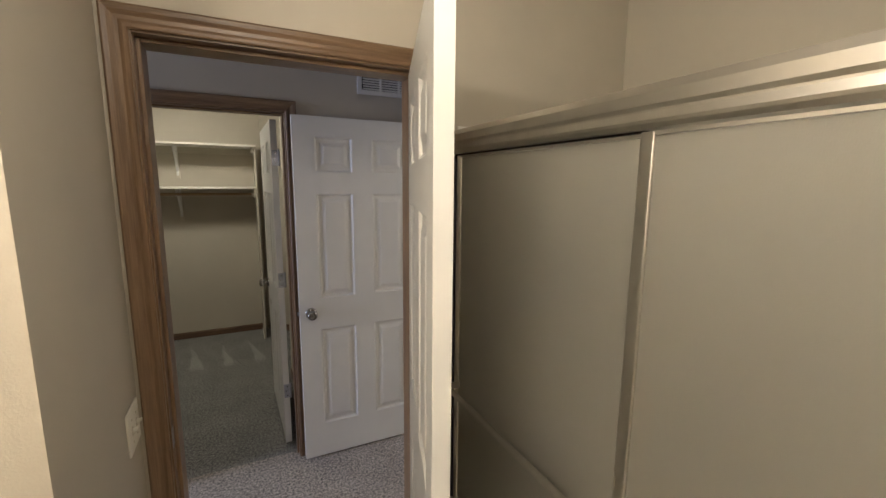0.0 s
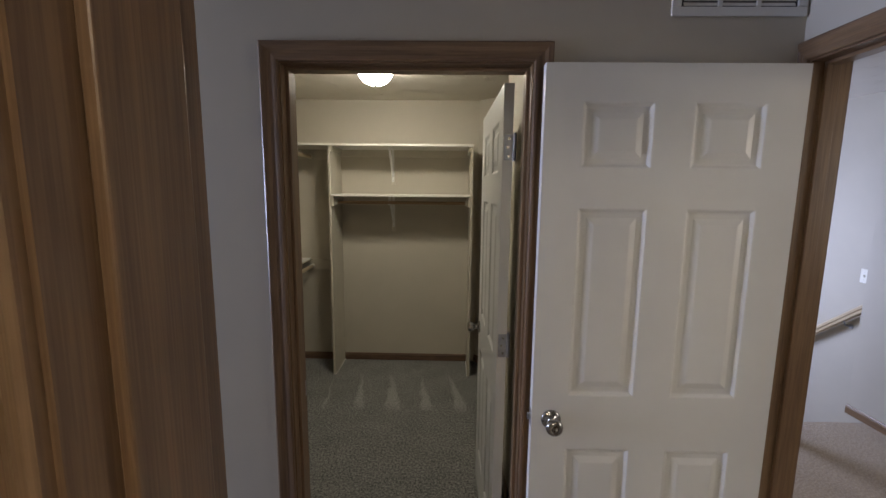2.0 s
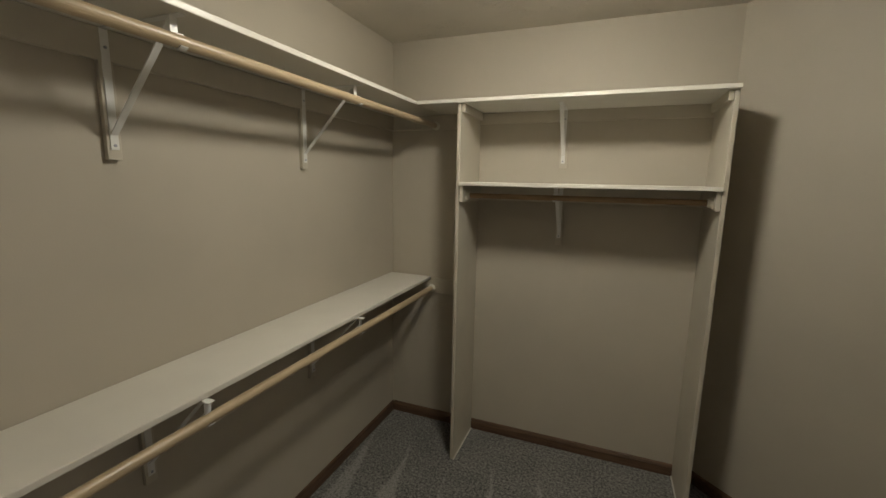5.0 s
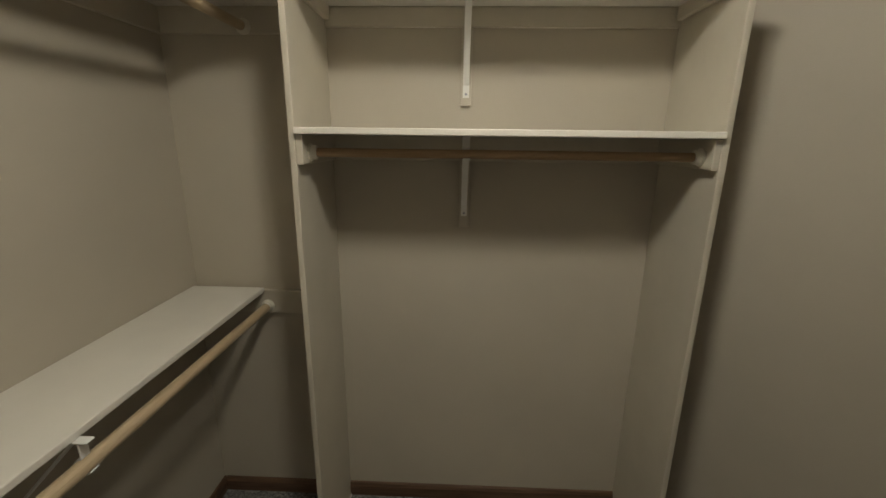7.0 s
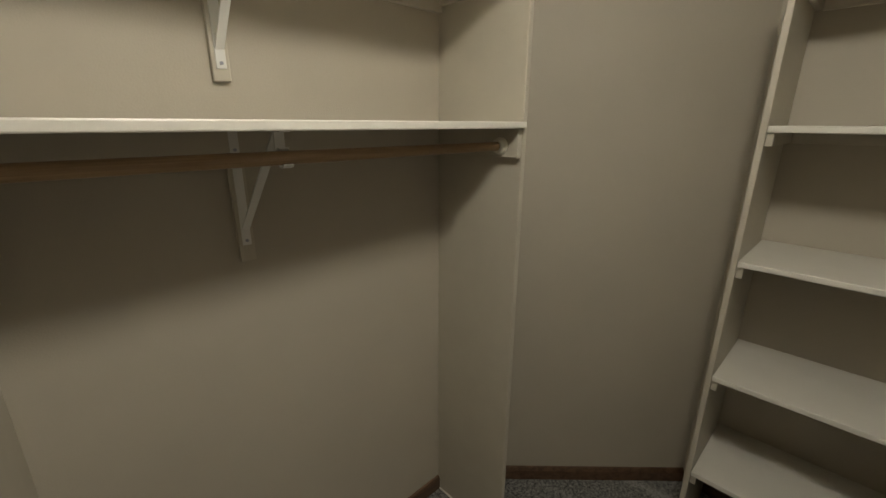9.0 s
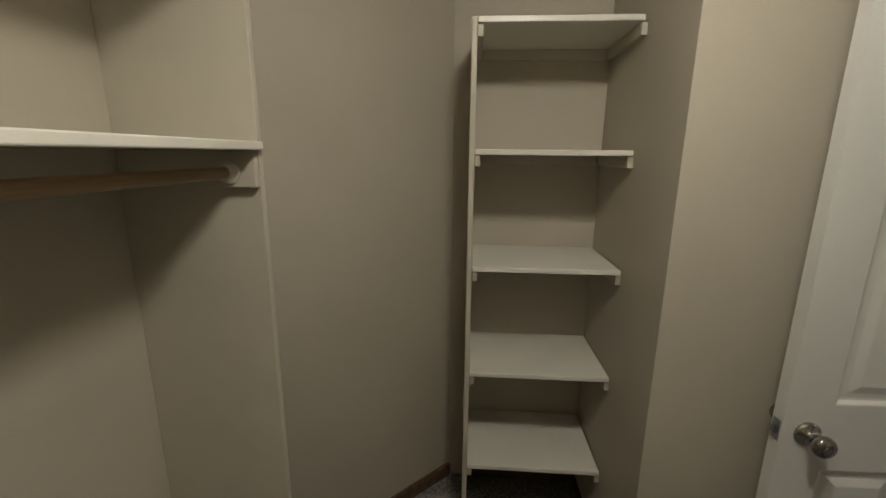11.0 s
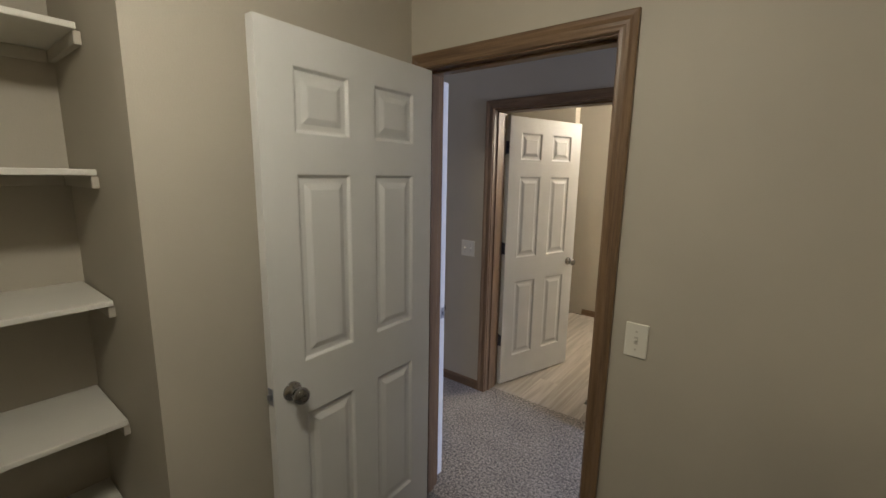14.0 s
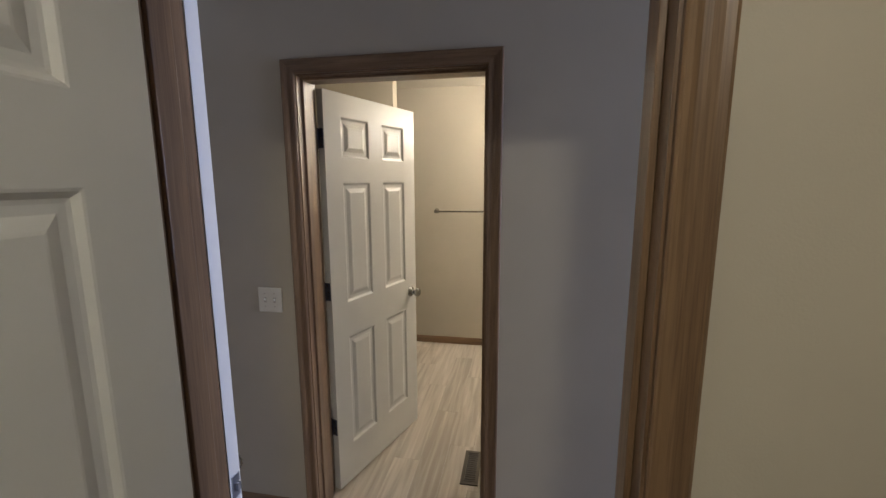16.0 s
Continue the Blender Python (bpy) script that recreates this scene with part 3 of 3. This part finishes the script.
socket(unit, (SHX[0] + 0.0195, ROD_Y0, ROD_Z0), (SHX[0] + 0.05, ROD_Y0, ROD_Z0))
socket(unit, (SHX[1] - 0.0195, ROD_Y0, ROD_Z0), (SHX[1] - 0.05, ROD_Y0, ROD_Z0))
bracket(unit, pose(0.803, YB, 0), SH_Z - 0.019, 0.275, YB - ROD_Y0 + 0.01, (YB - ROD_Y0, SH_Z - 0.019 - ROD_Z0, 0.019), 0.055)
bracket(unit, pose(0.800, YB, 0), TOP_Z - 0.019, 0.275, 0.27, None, 0.038)

UPX = 0.075
top = tagged(new("top_shelf"), "cream painted L-shaped top shelf with hanging rod", "shelf")
board("shelf_board", top, XL + 0.001, UPX, YC + 0.001, YB - 0.001, TOP_Z - 0.019, TOP_Z)
board("shelf_board", top, UPX + 0.0012, SHX[1] + PT, SHF - 0.012, YB - 0.001, TOP_Z - 0.019, TOP_Z)
board("cleat", top, XL + 0.0005, XL + 0.019, YC + 0.001, YB - 0.0195, TOP_Z - 0.105, TOP_Z - 0.0195)
board("cleat", top, XL + 0.0005, SHX[0] - PT - 0.001, YB - 0.019, YB - 0.0005, TOP_Z - 0.105, TOP_Z - 0.0195)
UR = (0.038, TOP_Z - 0.083)
hanging_rod(top, (UR[0], YC + 0.022, UR[1]), (UR[0], YB - 0.022, UR[1]), ROD_Y)
socket(top, (UR[0], YB - 0.0195, UR[1]), (UR[0], YB - 0.05, UR[1]))
for y in (3.975, 4.775):
    bracket(top, pose(XL, y, 0, 0, 0, 90), TOP_Z - 0.019, 0.31, UR[0] - XL + 0.015, (UR[0] - XL, TOP_Z - 0.019 - UR[1], 0.019), 0.04)

LOWX, LOW_Z = 0.016, 1.006
low = tagged(new("low_shelf"), "cream painted low wall shelf with hanging rod below it", "shelf")
board("shelf_board", low, XL + 0.001, LOWX, YC + 0.001, YB - 0.02, LOW_Z - 0.019, LOW_Z)
board("cleat", low, XL + 0.0005, XL + 0.019, YC + 0.001, YB - 0.0195, LOW_Z - 0.105, LOW_Z - 0.0195)
board("cleat", low, XL + 0.0005, SHX[0] - PT - 0.001, YB - 0.019, YB - 0.0005, LOW_Z - 0.110, LOW_Z - 0.012)
LR = (0.025, LOW_Z - 0.078)
hanging_rod(low, (LR[0], YC + 0.022, LR[1]), (LR[0], YB - 0.022, LR[1]), ROD_Y)
socket(low, (LR[0], YB - 0.0195, LR[1]), (LR[0], YB - 0.05, LR[1]))
for y in (3.98, 4.78):
    bracket(low, pose(XL, y, 0, 0, 0, 90), LOW_Z - 0.019, 0.31, LR[0] - XL + 0.02, (LR[0] - XL, LOW_Z - 0.019 - LR[1], 0.0), 0.04)

TWX, TWY = 1.978, 4.782
tower = tagged(new("shelf_tower"), "cream painted five-shelf tower in a wall niche", "shelves")
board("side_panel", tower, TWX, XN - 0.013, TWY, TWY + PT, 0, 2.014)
for z in (2.013, 1.606, 1.197, 0.782, 0.374):
    y0 = NICHE_Y + 0.006 if z < 1.9 else NICHE_Y + 0.012
    board("shelf", tower, TWX - 0.004, XN - 0.002, y0, TWY - 0.001, z - 0.019, z)
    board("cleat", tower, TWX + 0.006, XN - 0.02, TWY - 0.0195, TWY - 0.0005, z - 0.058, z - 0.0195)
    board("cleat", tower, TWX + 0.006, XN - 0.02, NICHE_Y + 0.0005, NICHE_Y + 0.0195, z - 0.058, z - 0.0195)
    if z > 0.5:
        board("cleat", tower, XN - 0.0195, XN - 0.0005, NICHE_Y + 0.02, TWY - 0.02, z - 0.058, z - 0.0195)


# ---------------------------------------------------------------- ceiling lamp, switches, vents
def glow(name, colour, strength):
    m = bpy.data.materials.new(name)
    m.use_nodes = True
    b = m.node_tree.nodes["Principled BSDF"]
    b.inputs["Base Color"].default_value = (*colour, 1)
    b.inputs["Emission Color"].default_value = (*colour, 1)
    b.inputs["Emission Strength"].default_value = strength
    return m


light = tagged(new("ceiling_light"), "lit frosted glass dome light with brushed nickel rim", "ceiling light")
light.location = (0.838, 4.55, CEIL)
b2 = bmesh.new()
lathe(b2, [(0.140, 0.0), (0.146, -0.004), (0.146, -0.010), (0.141, -0.014), (0.138, -0.026), (0.129, -0.034), (0.124, -0.048), (0.118, -0.053), (0.113, -0.052)], 48)
part("rim", b2, SATIN, light, "brushed nickel rim", smooth=True)
b2 = bmesh.new()
lathe(b2, [(0.114, -0.050)] + [(0.114 * math.cos(a) ** 0.9 * (1 - 0.06 * math.sin(2 * a)), -0.050 - 0.084 * math.sin(a)) for a in [i * math.pi / 2 / 12 for i in range(1, 12)]] + [(0.008, -0.134)], 48)
part("glass_dome", b2, glow("lit_opal_glass", WARM, CLOSET_GLOW), light, "glowing frosted glass", smooth=True)
b2 = bmesh.new()
lathe(b2, [(0.004, -0.130), (0.012, -0.133), (0.013, -0.138), (0.006, -0.142), (0.009, -0.147), (0.003, -0.151)], 16)
part("finial", b2, SATIN, light, smooth=True)


def switch_plate(label, m, gangs=1):
    """Ivory toggle plate. Local: wall at y=0, the room at -y, centred."""
    w = 0.070 if gangs == 1 else 0.116
    b2 = bmesh.new()
    box(b2, -w / 2, w / 2, -0.006, 0, -0.0575, 0.0575, 0.003)
    sw = tagged(part("light_switch", b2, PLASTIC, m=m), label, "light switch", group="wall switches")
    for g in range(gangs):
        x = 0 if gangs == 1 else (-0.023, 0.023)[g]
        boxes("slot", [(x - 0.006, x + 0.006, -0.0072, -0.0055, -0.0125, 0.0125)], DARKIVORY, sw)
        b2 = bmesh.new()
        prism(b2, [(-0.006, -0.004), (-0.006, 0.006), (-0.019, 0.011), (-0.019, 0.004)], 0, x - 0.004, x + 0.004)
        part("toggle", b2, PLASTIC, sw)
        for z in (-0.030, 0.030):
            b2 = bmesh.new()
            rod(b2, (x, -0.0055, z), (x, -0.0075, z), 0.0032, 10)
            part("screw", b2, DARKIVORY, sw)
    return sw


DARKIVORY = material("ivory_shadowed", (0.5, 0.46, 0.38), 0.4, vary=0.05)
switch_plate("ivory single light switch beside the closet door", pose(0.664, YC, 1.088, 0, 0, 180))
switch_plate("white double light switch on the hall wall", pose(2.088, YD, 1.078, 0, 0, 180), 2)
switch_plate("ivory double light switch beside the bathroom door", pose(1.043, 1.885, 1.02, 0, 0, 90), 2)

# return-air grille over the folded door
VX0, VX1, VZ0, VZ1 = 1.986, 2.382, 2.174, 2.374
vent = tagged(new("air_vent"), "white steel return-air grille high on the hall wall", "air vent")
boxes("backing", [(VX0 + 0.01, VX1 - 0.01, YH - 0.002, YH - 0.0005, VZ0 + 0.01, VZ1 - 0.01)], DARKSTEEL, vent, "dark duct opening")
for x0, x1, z0, z1 in ((VX0, VX1, VZ0, VZ0 + 0.026), (VX0, VX1, VZ1 - 0.026, VZ1), (VX0, VX0 + 0.028, VZ0 + 0.0265, VZ1 - 0.0265), (VX1 - 0.028, VX1, VZ0 + 0.0265, VZ1 - 0.0265)):
    boxes("frame", [(x0, x1, YH - 0.010, YH - 0.0025, z0, z1)], WHITE, vent, bevel=0.0025)
inner0, inner1 = VX0 + 0.0285, VX1 - 0.0285
cols = 3
cw = (inner1 - inner0) / cols
for c in range(1, cols):
    xx = inner0 + c * cw
    boxes("mullion", [(xx - 0.006, xx + 0.006, YH - 0.009, YH - 0.0025, VZ0 + 0.0265, VZ1 - 0.0265)], WHITE, vent)
slat_me = None
for c in range(cols):
    for k in range(11):
        zc = VZ0 + 0.0335 + k * (VZ1 - VZ0 - 0.062) / 10
        if slat_me is None:
            b2 = bmesh.new()
            prism(b2, [(-0.0085, -0.0045), (-0.0075, -0.0052), (-0.003, 0.0045), (-0.004, 0.0052)], 0, -cw / 2 + 0.0065, cw / 2 - 0.0065)
            ob = part("slat", b2, WHITE, vent)
            slat_me = ob.data
        else:
            ob = new("slat", slat_me)
            ob.parent = vent
        ob.location = (inner0 + (c + 0.5) * cw, YH, zc)

# strike plates
boxes("strike_plate", [(CD[0] - 0.0005, CD[0] + 0.0012, YC - 0.030, YC - 0.004, 0.885, 0.945)], STEEL, bpy.data.objects["frame_closet_door"], "steel strike plate")
boxes("strike_plate", [(BD[0] - 0.0005, BD[0] + 0.0012, YA + 0.004, YA + 0.030, 0.885, 0.945)], STEEL, bpy.data.objects["frame_bathroom_door"], "steel strike plate")

# ---------------------------------------------------------------- bathroom
SX, SB, SE = 2.03, 2.855, 0.47          # shower track, back wall, far end wall
structure(boxes("wall_bathroom_far", [(-0.1, SB + 0.1, -0.25, -0.14, 0, CEIL)], PAINT), "beige painted bathroom wall", "wall")
structure(boxes("wall_bathroom_left", [(0.08, 0.19, -0.14, 1.484, 0, CEIL)], PAINT), "beige painted bathroom side wall", "wall")
structure(boxes("wall_shower_back", [(SB, SB + 0.1, -0.14, YA, 0, CEIL)], PAINT), "beige painted wall above the shower", "wall")
structure(boxes("wall_shower_head", [(XH + WT, SB + 0.1, YA, YD, 0, CEIL)], PAINT), "beige painted wall at the shower's end", "wall")
structure(boxes("wall_shower_end", [(1.99, SB, SE - 0.11, SE, 0, CEIL)], PAINT), "beige painted wall end beside the shower", "wall")
structure(boxes("wall_bathroom_partition", [(0.19, 1.043, 1.405, 1.484, 0, CEIL)], PAINT), "beige painted partition beside the bathroom door", "wall")
structure(boxes("wall_bathroom_return", [(0.92, 1.043, 1.4841, YA, 0, CEIL)], PAINT), "beige painted return wall beside the bathroom door", "wall")
skirting("baseboard", (0.19, -0.14), (1.99, -0.14), OAK_X, "oak baseboard along the bathroom floor")
skirting("baseboard", (1.043, YA - 0.022), (1.043, 1.405), OAK_Y, "oak baseboard along the bathroom floor")

FIBRE = material("white_acrylic", (0.74, 0.73, 0.69), 0.25, vary=0.02)
tub = tagged(new("bathtub"), "white acrylic bathtub with surround walls", "bathtub")
b2 = bmesh.new()
box(b2, SX - 0.06, SX + 0.05, SE + 0.001, YA - 0.001, -0.004, 0.40, 0.015)
part("apron", b2, FIBRE, tub)
b2 = bmesh.new()
box(b2, SX + 0.0505, SB - 0.001, SE + 0.001, YA - 0.001, 0.02, 0.12, 0.01)
part("basin", b2, FIBRE, tub)
boxes("surround_panel", [(SX + 0.02, SB - 0.009, YA - 0.008, YA - 0.0008, 0.40, 1.868)], FIBRE, tub, bevel=0.002)
boxes("surround_panel", [(SB - 0.008, SB - 0.0008, SE + 0.01, YA - 0.009, 0.121, 1.868)], FIBRE, tub, bevel=0.002)
boxes("surround_panel", [(SX + 0.02, SB - 0.009, SE + 0.0008, SE + 0.008, 0.40, 1.868)], FIBRE, tub, bevel=0.002)

FROST = bpy.data.materials.new("obscure_glass")
FROST.use_nodes = True
fb = FROST.node_tree.nodes["Principled BSDF"]
fb.inputs["Base Color"].default_value = (0.57, 0.545, 0.485, 1)
fb.inputs["Roughness"].default_value = 0.55
fb.inputs["Transmission Weight"].default_value = 0.75
fb.inputs["IOR"].default_value = 1.3
ft = FROST.node_tree.nodes.new("ShaderNodeTexNoise")
ft.inputs["Scale"].default_value = 260
fbp = FROST.node_tree.nodes.new("ShaderNodeBump")
fbp.inputs["Strength"].default_value, fbp.inputs["Distance"].default_value = 0.35, 0.001
FROST.node_tree.links.new(ft.outputs["Fac"], fbp.inputs["Height"])
FROST.node_tree.links.new(fbp.outputs[0], fb.inputs["Normal"])

shower = tagged(new("shower_door"), "sliding frosted glass shower doors in bright aluminium frame", "shower door")
b2 = bmesh.new()
hz = 1.768
prism(b2, [(SX - 0.022, hz), (SX - 0.028, hz + 0.008), (SX - 0.030, hz + 0.014), (SX - 0.026, hz + 0.028), (SX - 0.026, hz + 0.032), (SX - 0.030, hz + 0.040), (SX - 0.028, hz + 0.062), (SX - 0.018, hz + 0.078), (SX + 0.004, hz + 0.084), (SX + 0.022, hz + 0.084), (SX + 0.026, hz + 0.074), (SX + 0.026, hz)], 1, SE + 0.002, YA - 0.0015)
part("header_rail", b2, CHROME, shower, "rounded bright aluminium header")
boxes("wall_jamb", [(SX - 0.02, SX + 0.02, YA - 0.026, YA - 0.0012, 0.43, hz - 0.001)], CHROME, shower, bevel=0.003)
boxes("wall_jamb", [(SX - 0.02, SX + 0.02, SE + 0.0012, SE + 0.026, 0.43, hz - 0.001)], CHROME, shower, bevel=0.003)
boxes("gasket", [(SX + 0.0005, SX + 0.018, 1.17, YA - 0.027, hz - 0.0045, hz - 0.0002)], DARKSTEEL, shower, "dark rubber seal")
boxes("gasket", [(SX - 0.004, SX + 0.018, YA - 0.0335, YA - 0.0265, 0.43, hz - 0.005)], DARKSTEEL, shower, "dark rubber seal")
boxes("sill_track", [(SX - 0.03, SX + 0.03, SE + 0.002, YA - 0.0015, 0.4005, 0.429)], CHROME, shower, bevel=0.003)
for x, y0, y1 in ((SX + 0.010, 1.126, YA - 0.034), (SX - 0.012, SE + 0.028, 1.163)):
    pane = boxes("glass_panel", [(x - 0.0025, x + 0.0025, y0 + 0.012, y1 - 0.012, 0.445, hz - 0.014)], FROST, shower, "frosted glass panel")
    for yy in (y0, y1 - 0.03):
        boxes("stile", [(x - 0.008, x + 0.008, yy, yy + 0.03, 0.435, hz - 0.005)], CHROME, pane, bevel=0.003)
    boxes("rail", [(x - 0.008, x + 0.008, y0 + 0.0305, y1 - 0.0305, hz - 0.012, hz - 0.0055)], CHROME, pane)
    boxes("rail", [(x - 0.008, x + 0.008, y0 + 0.0305, y1 - 0.0305, 0.436, 0.452)], CHROME, pane)
b2 = bmesh.new()
rod(b2, (SX - 0.050, 1.16, 0.93), (SX - 0.050, YA - 0.07, 0.93), 0.010, 14)
for yy in (1.17, YA - 0.08):
    box(b2, SX - 0.055, SX - 0.001, yy - 0.008, yy + 0.008, 0.92, 0.94, 0.002)
part("towel_bar", b2, CHROME, shower, "bright aluminium towel bar")

bar = tagged(new("towel_bar"), "chrome towel bar on the bathroom wall", "towel bar")
b2 = bmesh.new()
rod(b2, (1.17, -0.075, 1.325), (1.76, -0.075, 1.325), 0.008, 14)
part("bar", b2, NICKEL, bar)
for xx in (1.17, 1.76):
    b2 = bmesh.new()
    lathe(b2, [(0.024, 0), (0.024, 0.006), (0.012, 0.012), (0.011, 0.055), (0.014, 0.06), (0.014, 0.074), (0.008, 0.078)], 18, Matrix.Translation((xx, -0.14, 1.325)) @ Matrix.Rotation(radians(-90), 4, "X"))
    part("post", b2, NICKEL, bar, smooth=True)

reg = tagged(new("floor_register"), "steel floor register in the vinyl floor", "floor vent")
RX0, RX1, RY0, RY1 = 1.165, 1.262, 1.515, 1.80
boxes("backing", [(RX0 + 0.012, RX1 - 0.012, RY0 + 0.012, RY1 - 0.012, -0.0035, -0.001)], DARKSTEEL, reg)
for x0, x1, y0, y1 in ((RX0, RX1, RY0, RY0 + 0.02), (RX0, RX1, RY1 - 0.02, RY1), (RX0, RX0 + 0.02, RY0 + 0.0205, RY1 - 0.0205), (RX1 - 0.02, RX1, RY0 + 0.0205, RY1 - 0.0205)):
    boxes("frame", [(x0, x1, y0, y1, -0.0035, 0.003)], TAN, reg, bevel=0.001)
for k in range(14):
    yy = RY0 + 0.03 + k * (RY1 - RY0 - 0.06) / 13
    boxes("slat", [(RX0 + 0.0205, RX1 - 0.0205, yy - 0.003, yy + 0.003, -0.0008, 0.0015)], TAN, reg)

# ---------------------------------------------------------------- landing and stairs
LX, SWX = 4.385, 4.70
structure(boxes("wall_landing_right", [(LX, SWX + 0.1, 0.4, 4.80, 0, CEIL)], PAINT), "painted landing wall", "wall")
structure(boxes("wall_stairs", [(SWX, SWX + 0.1, 4.80, 9.4, -2.6, CEIL)], PAINT), "pale painted wall beside the stairs", "wall")
structure(boxes("wall_stairs_left", [(2.45, 2.56, 3.2, 9.4, -2.6, CEIL)], PAINT), "painted stairwell wall", "wall")
structure(boxes("wall_stairs_end", [(2.56, SWX, 9.3, 9.4, -2.6, CEIL)], PAINT), "painted stairwell end wall", "wall")
structure(boxes("wall_landing_near", [(2.956, LX, 0.3, 0.4, 0, CEIL)], PAINT), "painted landing wall", "wall")
structure(boxes("wall_landing_drop", [(2.56, SWX, 4.60, 4.649, -2.6, -0.051)], PAINT), "painted drop below the landing", "wall")
skirting("baseboard", (LX, 0.4), (LX, 4.799), OAK_Y, "oak baseboard along the landing")
for k in range(8):
    structure(boxes("stair_tread", [(3.55, SWX, 4.65 + 0.26 * k, 4.65 + 0.26 * (k + 1) + 0.02, -0.19 * (k + 1) - 0.19, -0.19 * (k + 1))], CARPET_TAN, bevel=0.01), "beige carpeted stair", "stair")
rail = tagged(new("handrail"), "light oak handrail on steel brackets along the stairs", "handrail")
b2 = bmesh.new()
ra, rb = Vector((SWX - 0.07, 4.92, 0.844)), Vector((SWX - 0.07, 8.2, -1.78))
d = (rb - ra).normalized()
q = d.to_track_quat("Y", "Z").to_matrix().to_4x4()
prism(b2, [(-0.02, -0.026), (0.02, -0.026), (0.022, -0.008), (0.030, 0.0), (0.030, 0.016), (0.020, 0.026), (-0.020, 0.026), (-0.030, 0.016), (-0.030, 0.0), (-0.022, -0.008)], 1, 0, (rb - ra).length)
part("rail", b2, ROD_Y, rail, m=Matrix.Translation(ra) @ q)
boxes("rail_end", [(SWX - 0.1, SWX - 0.001, 4.860, 4.915, 0.826, 0.880)], ROD_X_SHADED, rail, bevel=0.012)
for yy in (5.18, 6.3, 7.4):
    zz = ra.z + (yy - ra.y) * d.z / d.y
    b2 = bmesh.new()
    rod(b2, (SWX - 0.07, yy, zz - 0.026), (SWX - 0.05, yy, zz - 0.07), 0.006, 10)
    rod(b2, (SWX - 0.05, yy, zz - 0.07), (SWX - 0.001, yy, zz - 0.075), 0.006, 10)
    rod(b2, (SWX - 0.006, yy, zz - 0.075), (SWX - 0.001, yy, zz - 0.075), 0.02, 14)
    part("rail_bracket", b2, STEEL, rail)
newel = tagged(new("newel_post"), "light oak newel post at the top of the stairs", "post")
boxes("post", [(3.56, 3.645, 4.53, 4.615, 0.0, 0.93)], ROD_Y, newel, bevel=0.004)
b2 = bmesh.new()
box(b2, 3.545, 3.66, 4.515, 4.63, 0.931, 0.955, 0.006)
box(b2, 3.555, 3.65, 4.525, 4.62, 0.955, 0.972, 0.007)
part("cap", b2, ROD_Y, newel)
switch_plate("white light switch on the stair wall", pose(SWX, 5.13, 1.0, 0, 0, -90))

# ---------------------------------------------------------------- plain walls that close the place
structure(boxes("wall_bedroom", [(-1.3, -1.2, YH, 6, 0, CEIL), (-1.3, -1.2001, 0, YD, 0, CEIL), (-4.6, -4.5, 0, 6, 0, CEIL), (-4.5, -1.3, 5.9, 6, 0, CEIL), (-4.5, -1.3, 0, .1, 0, CEIL)], PAINT), "plain painted bedroom walls", "wall")
structure(boxes("floor_bedroom", [(-4.5, -1.3, 0.1, SILL_Y - 0.0001, -0.05, 0), (-4.5, -1.3, YH + 0.0601, 5.9, -0.05, 0)], CARPET), "grey beige carpet", "floor")

# ---------------------------------------------------------------- vinyl planks
base = structure(boxes("floor_bathroom", [(0.0, SB, -0.14, SILL_Y - 0.001, -0.05, -0.008)], DARKSTEEL), "pale wood-look vinyl plank floor", "floor")
PW, PL = 0.152, 0.914
plank_me = {}
row = 0
x = 0.001
while x < 2.0:
    y = -0.14 - (row * 0.37) % PL
    while y < SILL_Y - 0.002:
        y0, y1 = max(y, -0.139), min(y + PL, SILL_Y - 0.002)
        if y1 - y0 > 0.02:
            key = round(y1 - y0, 3)
            if key not in plank_me:
                b2 = bmesh.new()
                box(b2, 0.0004, PW - 0.0004, 0.0004, key - 0.0004, -0.0079, -0.004)
                ob = part("plank", b2, VINYL, base)
                plank_me[key] = ob.data
            else:
                ob = new("plank", plank_me[key])
                ob.parent = base
            ob.location = (x, y0, 0)
        y += PL
    x += PW
    row += 1
